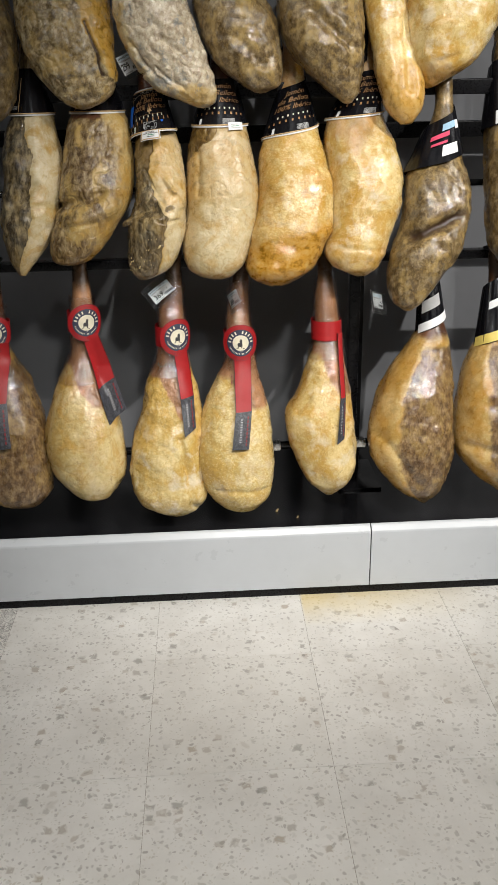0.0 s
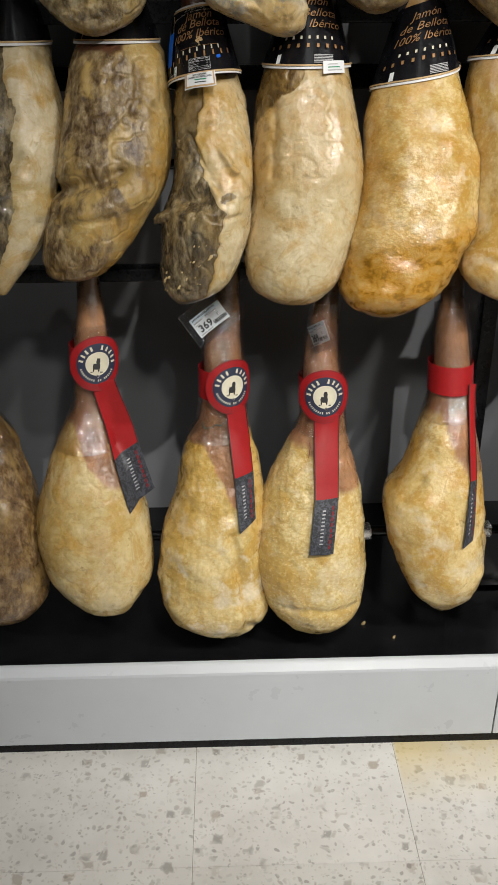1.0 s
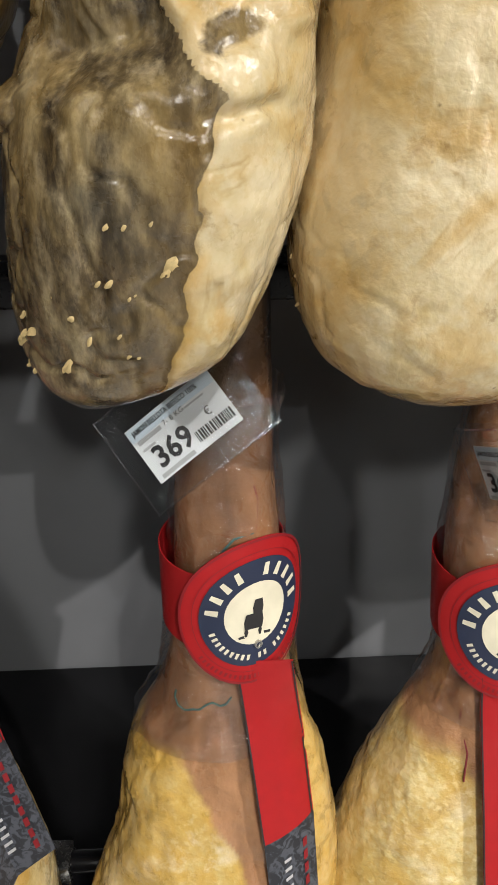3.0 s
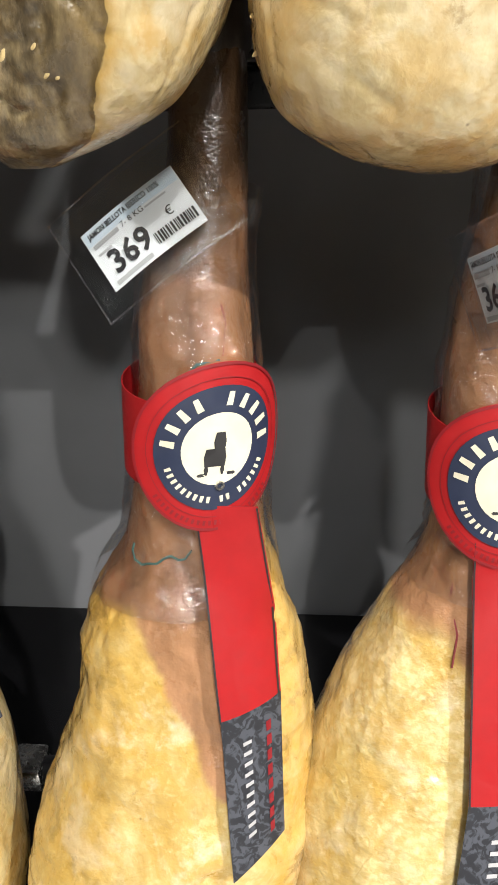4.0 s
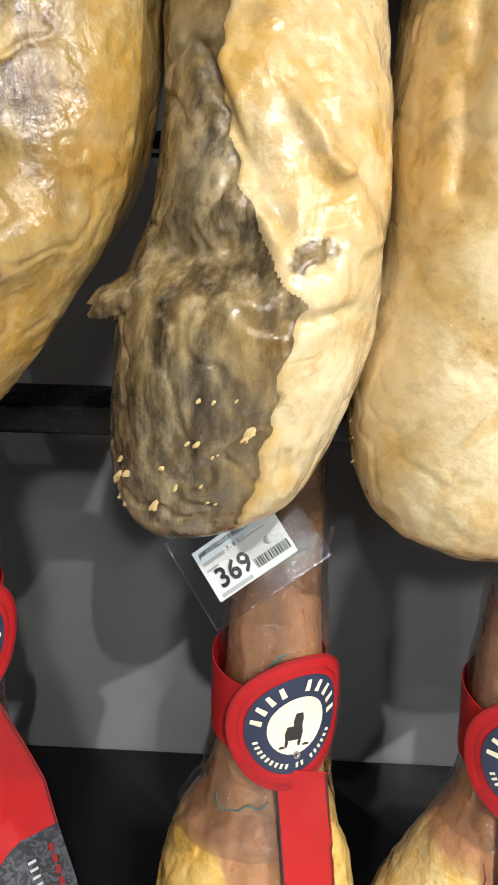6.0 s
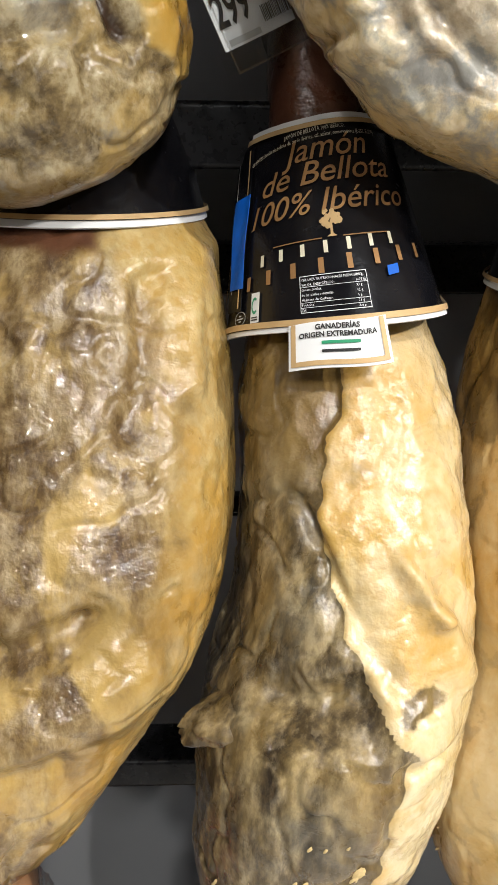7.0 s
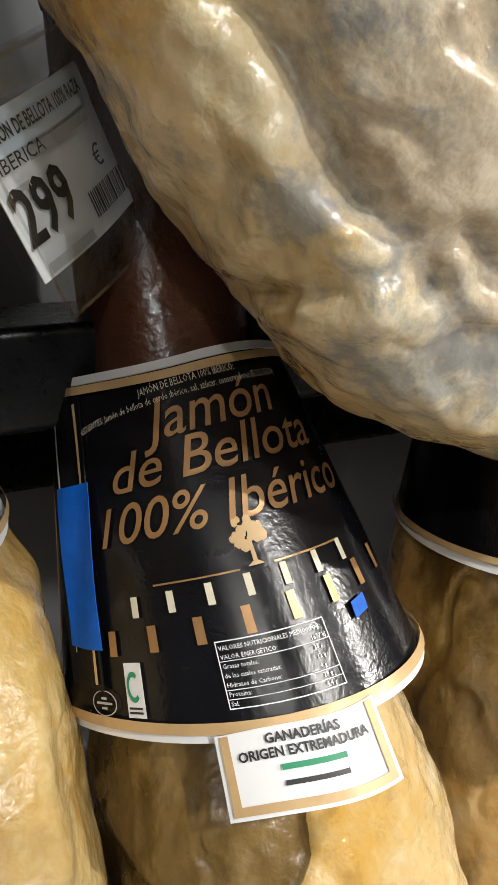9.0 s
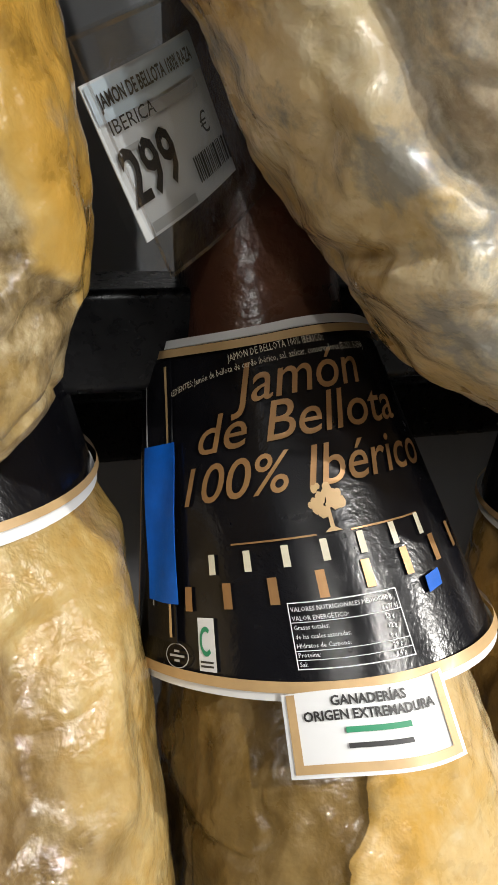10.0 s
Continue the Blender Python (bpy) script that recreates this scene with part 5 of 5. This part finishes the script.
def ribbon(left, right, n, off_fn, wob=0.0):
    """A strip between two edges given as points (x, z), draped over a form."""
    L, R = np.array(left), np.array(right)
    t = np.linspace(0, 1, n)
    k = np.linspace(0, 1, len(L))
    P = np.zeros((n, 7, 3))
    for i, q in enumerate(t):
        l = np.array([np.interp(q, k, L[:, 0]), np.interp(q, k, L[:, 1])])
        r = np.array([np.interp(q, k, R[:, 0]), np.interp(q, k, R[:, 1])])
        for j in range(7):
            p = l + (r - l) * j / 6
            P[i, j] = (p[0], off_fn(p[0], p[1]), p[1])
    return grid_bm(P)


def neck_tag(form, col, tail, label, band_r, thin=False):
    root = tagged(new("neck_tag"), label, "neck tag", "red neck tags")
    a = np.linspace(0, 2 * np.pi, 64)
    P = np.array([[col.spot(col.r * q, v, 0.001 + 0.004 * (1 - math.cos(q)) * 0.5, False) for q in a] for v in (-0.026, -0.012, 0.0, 0.012, 0.024)])
    part("band", thicken(grid_bm(P), 0.0008), RED, root, "red card band round the shank")
    band_col, rd = col, 0.056
    col = Collar(col.x + (col.r - rd) * math.sin(col.ang), col.y - (col.r - rd) * math.cos(col.ang), col.z, rd, math.degrees(col.ang), math.degrees(col.roll), col.lean)
    if not thin:
        part("medal", thicken(disc_bm(col, 0.0, 0.0465, 0.0040), 0.0009), RED, root, "round red card medal")
        part("medal_rim", disc_bm(col, 0.0452, 0.0468, 0.0060, 44, 1), RED_DARK, root)
        part("medal_line", disc_bm(col, 0.0384, 0.0389, 0.0060, 44, 1), RED_DARK, root)
        part("navy_ring", disc_bm(col, 0.0, 0.0345, 0.0062), NAVY, root, "navy printed ring")
        part("centre", disc_bm(col, 0.0, 0.0200, 0.0068, 32, 4), PRINT_CREAM, root, "cream printed centre")
        part("lettering_block", arc_bars(col, 0.0275, 0.0038, 2.95, 10, 0.0019, 0.0068, True, (4,)), PRINT_CREAM, root)
        part("lettering_block", arc_bars(col, 0.0285, 0.0018, 2.3, 19, 0.0010, 0.0068, False, (9, 12)), PRINT_CREAM, root)
        part("lettering_block", arc_bars(col, 0.0418, 0.0014, 1.7, 24, 0.0008, 0.0066, False), RED_DARK, root)
        bm = bmesh.new()
        for x0, x1, y0, y1 in ((-0.0032, 0.0036, -0.001, 0.0095), (-0.008, 0.0042, -0.0095, 0.0005), (-0.0075, -0.005, -0.0140, -0.008), (0.0012, 0.0036, -0.0140, -0.008), (-0.011, 0.010, -0.0150, -0.0132)):
            q = [(x0 + 0.0008, y0), (x1 - 0.0006, y0), (x1, (y0 + y1) / 2), (x1 - 0.001, y1), (x0 + 0.001, y1), (x0, (y0 + y1) / 2)]
            bm.faces.new([bm.verts.new(col.spot(x, y, 0.0074)) for x, y in q])
        part("emblem_shape", bm, PRINT_BLACK, root, smooth=False)
        rv = Collar(col.x, col.y, col.z, col.r, math.degrees(col.ang), math.degrees(col.roll), col.lean)
        P = np.array([[rv.spot(0.002 + r * math.cos(q), -0.0205 + r * math.sin(q), o) for q in (2 * math.pi * j / 14 for j in range(14))] for r, o in ((0.0012, 0.0066), (0.0016, 0.0082), (0.0024, 0.0082), (0.0027, 0.0066))])
        part("rivet", grid_bm(P, True), STEEL, root, "small metal eyelet")
    (l0, r0), (l1, r1), (l2, r2) = tail

    def lay(x, z):
        body = float(form.front(x, z)) - 0.0105
        top = band_col.y + col.lean * (z - col.z) - band_col.r - 0.001
        f = max(0.0, min(1.0, (l0[1] - z) / 0.08))
        return min(body, top * (1 - f) + body * f)

    part("strap", thicken(ribbon([l0, l1], [r0, r1], 26, lay), 0.0009), RED, root, "red card strap")
    for e in (0, 1):
        w = 0.0011
        a0, a1 = (l0, l1) if e == 0 else ((r0[0] - w, r0[1]), (r1[0] - w, r1[1]))
        b0, b1 = ((l0[0] + w, l0[1]), (l1[0] + w, l1[1])) if e == 0 else (r0, r1)
        part("strap_edge", ribbon([a0, a1], [b0, b1], 26, lambda x, z: lay(x, z) - 0.0020), PRINT_BLACK, root)
    end = part("end_label", thicken(ribbon([l1, l2], [r1, r2], 22, lay), 0.0009), LABEL_DARK, root, "mottled dark card end")

    def on_end(f, g):
        l = (l1[0] + (l2[0] - l1[0]) * g, l1[1] + (l2[1] - l1[1]) * g)
        r = (r1[0] + (r2[0] - r1[0]) * g, r1[1] + (r2[1] - r1[1]) * g)
        x, z = l[0] + (r[0] - l[0]) * f, l[1] + (r[1] - l[1]) * f
        return Vector((x, lay(x, z) - 0.0022, z))

    bm = bmesh.new()
    for k in range(10):
        g = 0.18 + 0.066 * k
        bm.faces.new([bm.verts.new(on_end(f, q)) for f, q in ((0.36, g), (0.36, g + 0.024), (0.50, g + 0.024), (0.50, g))])
    part("lettering_block", bm, PRINT_DIM, end, smooth=False)
    bm = bmesh.new()
    for k in range(8):
        g = 0.12 + 0.10 * k
        bm.faces.new([bm.verts.new(on_end(f, q)) for f, q in ((0.76, g), (0.76, g + 0.07), (0.84, g + 0.07), (0.84, g))])
    part("small_print", bm, RED_DARK, end, smooth=False)
    return root


TAG = "red card neck tag with round medal and dark end label"
neck_tag(L_FORM[1], Collar(-0.172, 2.052, 0.779, 0.036, 24, -8), (((-0.168, 0.742), (-0.126, 0.752)), ((-0.134, 0.605), (-0.091, 0.630)), ((-0.107, 0.516), (-0.063, 0.547))), TAG, 0.03)
neck_tag(L_FORM[2], Collar(0.066, 2.046, 0.733, 0.0395, 27, -6), (((0.072, 0.700), (0.109, 0.700)), ((0.086, 0.576), (0.121, 0.580)), ((0.094, 0.482), (0.124, 0.498))), TAG, 0.035)
neck_tag(L_FORM[3], Collar(0.251, 2.043, 0.713, 0.0385, 4, -2), (((0.234, 0.680), (0.281, 0.680)), ((0.233, 0.541), (0.277, 0.542)), ((0.220, 0.450), (0.265, 0.449))), TAG, 0.035)
neck_tag(L_FORM[0], Collar(-0.413, 2.050, 0.757, 0.043, 14, 4), (((-0.410, 0.735), (-0.362, 0.735)), ((-0.418, 0.592), (-0.370, 0.592)), ((-0.415, 0.482), (-0.363, 0.482))), TAG, 0.035)
neck_tag(L_FORM[4], Collar(0.495, 2.050, 0.735, 0.039, 110, 0), (((0.518, 0.730), (0.532, 0.730)), ((0.519, 0.566), (0.534, 0.566)), ((0.504, 0.452), (0.525, 0.464))), "red card neck tag turned edge-on to the aisle", 0.034, True)

# ---- clear wrap on the shanks ----
def clear_wrap(form, z0, z1, seed):
    zz, a = np.linspace(z0, z1, 90), np.linspace(0, 2 * np.pi, 120, endpoint=False)
    Z, A = np.meshgrid(zz, a, indexing="ij")
    xc, yc, rx, ry = form.at(Z)
    u, w = np.cos(A) * 0.04, np.sin(A) * 0.04
    crease = 1 - np.abs(fractal(u + 0.25 * Z, w, Z * 0.5, 70, 2, seed))
    off = 0.0030 + 0.0014 * fractal(u, w, Z * 0.6, 60, 2, seed) + 0.0028 * crease ** 3 + 0.004 * smooth01((Z - z1 + 0.03) / 0.03)
    P = np.stack([xc + (rx + off) * np.cos(A), yc + (ry + off) * np.sin(A), Z], -1)
    part("film", grid_bm(P, True), FILM, lows[seed - 500], "crinkled clear plastic film round the shank")


for k, (z0, z1) in enumerate(((0.62, 0.82), (0.62, 0.84), (0.63, 0.86), (0.64, 0.87), (0.66, 0.86))):
    clear_wrap(L_FORM[k], z0, z1, 500 + k)

# ---- price cards in clear pockets ----


def price_card(origin, right, down, lines, price, seed, pocket, label, at_price=(0.11, 0.82)):
    """A printed price card: origin is its top left corner, right and down its edges."""
    O, R, D = Vector(origin), Vector(right), Vector(down)
    w, h = R.length, D.length
    R, D = R.normalized(), D.normalized()
    N = R.cross(D).normalized()
    if N.y > 0:
        N = -N
    root = tagged(new("price_card"), label, "price card")

    def at(x, y, off=0.0):
        bend = 0.0022 * math.sin(math.pi * x / w)
        return O + R * x + D * y + N * (off + bend)

    def sheet(x0, x1, y0, y1, off, nx=14, ny=6):
        return grid_bm(np.array([[at(x0 + (x1 - x0) * j / (nx - 1), y0 + (y1 - y0) * i / (ny - 1), off) for j in range(nx)] for i in range(ny)]))

    part("paper", thicken(sheet(0, w, 0, h, 0.0), 0.0004), PAPER, root)
    part("header_strip", sheet(0.0005, w - 0.0005, 0.0005, h * 0.24, 0.0010), PALE_BLUE, root)

    def text(body, size, x, y, m=PRINT_BLACK, width=0.0, bold=0.0):
        if not body:
            return
        part("lettering", printed(words(body, size, 0, width, 2, bold), lambda a, b: at(x + a, y - b, 0.0015)), m, root, smooth=False)

    text(lines[0], h * 0.125, w * 0.05, h * 0.16, width=w * lines[1], bold=0.00012)
    if lines[2]:
        text(lines[2], h * 0.125, w * lines[3], h * 0.32)
    part("print_bar", printed(bars_bm([(w * lines[4], w * lines[5], 0, h * 0.07), (w * 0.05, w * 0.20, -h * 0.12, -h * 0.08), (w * 0.62, w * 0.84, h * 0.02, h * 0.05)]), lambda a, b: at(a, h * 0.33 - b, 0.0015)), PRINT_GREY, root, smooth=False)
    px, py = at_price
    text(price, h * 0.50, w * px, h * py, width=w * 0.42, bold=0.0005)
    text("\u20ac", h * 0.2, w * 0.74, h * 0.62)
    rng = random.Random(seed)
    x, bars = 0.0, []
    while x < w * 0.42:
        b = rng.choice((0.0005, 0.0008, 0.0013))
        bars.append((x, x + b, 0, h * 0.18))
        x += b + rng.choice((0.0005, 0.0009))
    part("barcode", printed(bars_bm(bars), lambda a, b: at(w * 0.55 + a, h * 0.88 - b, 0.0015)), PRINT_BLACK, root, smooth=False)
    part("print_bar", printed(bars_bm([(0, w * 0.40, 0, h * 0.07)]), lambda a, b: at(w * 0.06 + a, h * 0.97 - b, 0.0015)), PRINT_GREY, root, smooth=False)
    x0, x1, y0, y1 = pocket
    P = np.array([[at(x0 + (x1 - x0) * j / 19, y0 + (y1 - y0) * i / 11, 0.0040 + 0.0014 * math.sin(9 * j / 19 + seed) * math.cos(7 * i / 11)) for j in range(20)] for i in range(12)])
    part("pocket", grid_bm(P), BAG, root, "crumpled clear plastic pocket")
    P = np.array([[at(x0 + (x1 - x0) * j / 19, y0 + (y1 - y0) * i / 11, -0.0030) for j in range(20)] for i in range(12)])
    part("pocket_back", grid_bm(P), BAG, root)
    for e in ((x0, x1, y0, y0 + 0.0012), (x0, x1, y1 - 0.0012, y1), (x0, x0 + 0.0012, y0, y1)):
        part("pocket_seam", sheet(*e, 0.0052), SEAM, root)
    return root


price_card((0.0095, 2.049, 0.8435), (0.0515, 0.014, 0.0355), (0.022, -0.020, -0.0250), ("JAMON BELLOTA IBERICO 100%", 0.78, "7- 8 KG", 0.36, 0.05, 0.33), "369", 3, (-0.012, 0.082, -0.016, 0.054), "white 369 price card in a clear pocket on a shank")
price_card((0.222, 2.035, 0.834), (0.022, -0.050, 0.030), (0.012, -0.010, -0.0330), ("JAMON BELLOTA IBERICO 100%", 0.78, "7- 8 KG", 0.36, 0.05, 0.33), "369", 5, (-0.010, 0.075, -0.014, 0.050), "white 369 price card seen edge-on in a clear pocket")
price_card((-0.034, 2.083, 1.4215), (0.038, 0.038, 0.0205), (0.020, 0.012, -0.0400), ("JAMON DE BELLOTA 100% RAZA", 0.86, "IBERICA", 0.05, 0.27, 0.86), "299", 7, (-0.002, 0.078, -0.012, 0.058), "white 299 price card in a clear pocket hanging on a cord", (0.02, 0.76))
tagged(obj("tag_cord", tube_bm([(0.000, 2.115, 1.452), (0.012, 2.120, 1.462), (0.035, 2.118, 1.466), (0.060, 2.116, 1.462)], 0.0016, 8), CORD), "thin black cord tying a price pocket to a shank", "cord")
price_card((0.612, 2.02, 0.835), (0.024, -0.004, -0.006), (0.006, 0.0, -0.040), ("", 0.5, "", 0.3, 0.05, 0.6), "", 9, (-0.006, 0.036, -0.006, 0.055), "small pale price card in a clear pocket")

# ---- small marks and crumbs ----
def stroke(points, form, r, material, name, label, category, lift=0.001):
    pts = [(x, float(form.front(x, z)) - lift, z) for x, z in points]
    return tagged(obj(name, tube_bm(pts, r, 6), material), label, category)


stroke([(0.066, 0.768), (0.074, 0.776), (0.086, 0.777), (0.096, 0.770)], L_FORM[2], 0.0009, TEAL, "ink_mark", "teal ink ring drawn on a ham shank", "ink mark", 0.0006)
stroke([(0.030, 0.664), (0.029, 0.660), (0.031, 0.656), (0.036, 0.655), (0.041, 0.657), (0.046, 0.658), (0.051, 0.662), (0.055, 0.664), (0.060, 0.662), (0.064, 0.663), (0.068, 0.668)], L_FORM[2], 0.0007, TEAL, "ink_mark", "teal ink scrawl on a ham shank", "ink mark", 0.0006)
stroke([(0.087, 0.806), (0.089, 0.796), (0.088, 0.786), (0.087, 0.778)], L_FORM[2], 0.0034, BLOOD, "blood_mark", "dark red vein mark on a ham shank", "mark", -0.0024)
stroke([(0.222, 0.668), (0.226, 0.655), (0.223, 0.640), (0.227, 0.622), (0.224, 0.605)], L_FORM[3], 0.0007, BLOOD, "ink_mark", "thin dark red line on a ham shank", "ink mark", 0.0006)
stroke([(-0.166, 0.655), (-0.150, 0.651), (-0.140, 0.653), (-0.145, 0.660)], L_FORM[1], 0.0008, BLOOD, "ink_mark", "thin dark red scrawl on a ham shank", "ink mark", 0.0006)
stroke([(0.1565, 0.959), (0.1605, 0.9625)], M_FORM[3], 0.0011, HOOF, "clove_speck", "small dark husk stuck on pale fat", "speck", 0.0008)
rng = random.Random(12)


def crumb(x, y, z, s, label):
    bm = bmesh.new()
    bmesh.ops.create_icosphere(bm, subdivisions=2, radius=s)
    for v in bm.verts:
        v.co *= 1 + 1.1 * noise.noise(v.co * 420 + Vector((x, y, z)) * 90)
        v.co = Vector((v.co.x * 0.85 + v.co.z * 0.5, v.co.y * 0.3, v.co.z * 1.2))
        v.co += Vector((x, y, z))
    tagged(obj("fat_crumb", bm, CRUMB), label, "crumb", "dried fat crumbs")


crumb(0.347, 1.975, 0.2155, 0.0045, "small dried crumb on the black platform")
crumb(0.402, 1.93, 0.2145, 0.003, "small dried crumb on the black platform")
for x, z, s in ((0.054, 0.982, 0.0034), (0.051, 0.9790, 0.0022)):
    crumb(x, float(M_FORM[2].front(x, z)) + s * 0.35, z, s, "pale dried fat crumb stuck on a ham")
for k in range(26):
    x, z = 0.103 + rng.uniform(-0.012, 0.012), 1.075 + rng.uniform(-0.03, 0.03)
    s = rng.uniform(0.0010, 0.0026)
    crumb(x, float(M_FORM[2].front(x, z)) + s * 0.3, z, s, "pale dried fat crumb stuck on a ham")
for k in range(9):
    x, z = -0.02 + rng.uniform(-0.006, 0.02), 0.925 + rng.uniform(-0.02, 0.03)
    s = rng.uniform(0.0012, 0.0026)
    crumb(x, float(M_FORM[2].front(x, z)) + s * 0.3, z, s, "pale dried fat crumb stuck on a ham")
for k in range(20):
    x, z = 0.025 + rng.uniform(-0.035, 0.028), 0.965 + rng.uniform(-0.05, 0.045)
    s = rng.uniform(0.0008, 0.0016)
    crumb(x, float(M_FORM[2].front(x, z)) + s * 0.2 + 0.002, z, s, "pale dried fat crumb stuck on a ham")
for k in range(7):
    x, z = 0.112 + rng.uniform(-0.001, 0.004), 0.94 + 0.012 * k + rng.uniform(-0.004, 0.004)
    s = rng.uniform(0.0010, 0.0022)
    crumb(x, float(M_FORM[3].front(x, z)) + s * 0.3, z, s, "pale dried fat crumb stuck on a ham")
# the knob of meat that sticks out beside the cut face
knob = bmesh.new()
bmesh.ops.create_icosphere(knob, subdivisions=4, radius=1.0)
for v in knob.verts:
    q = v.co.copy()
    f = 1 + 0.16 * noise.noise(q * 2.3) + 0.08 * noise.noise(q * 7)
    v.co = Vector((-0.006 + 0.034 * q.x * f, 2.012 + 0.020 * q.y * f, 1.043 + 0.013 * q.z * f + 0.012 * q.x * f))
kn = part("shank_knob", knob, HAM["slate"], mids[2], "dark dried knob of meat")
zone = kn.data.color_attributes.new("zones", "FLOAT_COLOR", "POINT")
zone.data.foreach_set("color", [1.0, 0.1, 0.0, 0.0] * len(kn.data.vertices))

# ---- floor tiles ----
tile_mesh = None
for i in range(22):
    for j in range(13):
        x, y = -4.0 + 0.4 * i, 1.586 - 0.4 * j
        if tile_mesh is None:
            bm = box_bm(0.0004, 0.3996, 0.0003, 0.3997, -0.02, 0.0, 0.0004, 1)
            tile_mesh = obj("tile", bm, TERRAZZO, floor, smooth=False)
            tile_mesh.location = (x, y, 0)
        else:
            t = new("tile", tile_mesh.data)
            t.parent = floor
            t.location = (x, y, 0)
            if i == 8 and j == 0:
                t.data = tile_mesh.data.copy()
                t.data.materials[0] = TERRAZZO_WORN
                t["label"] = "tile with worn, scratched surface"
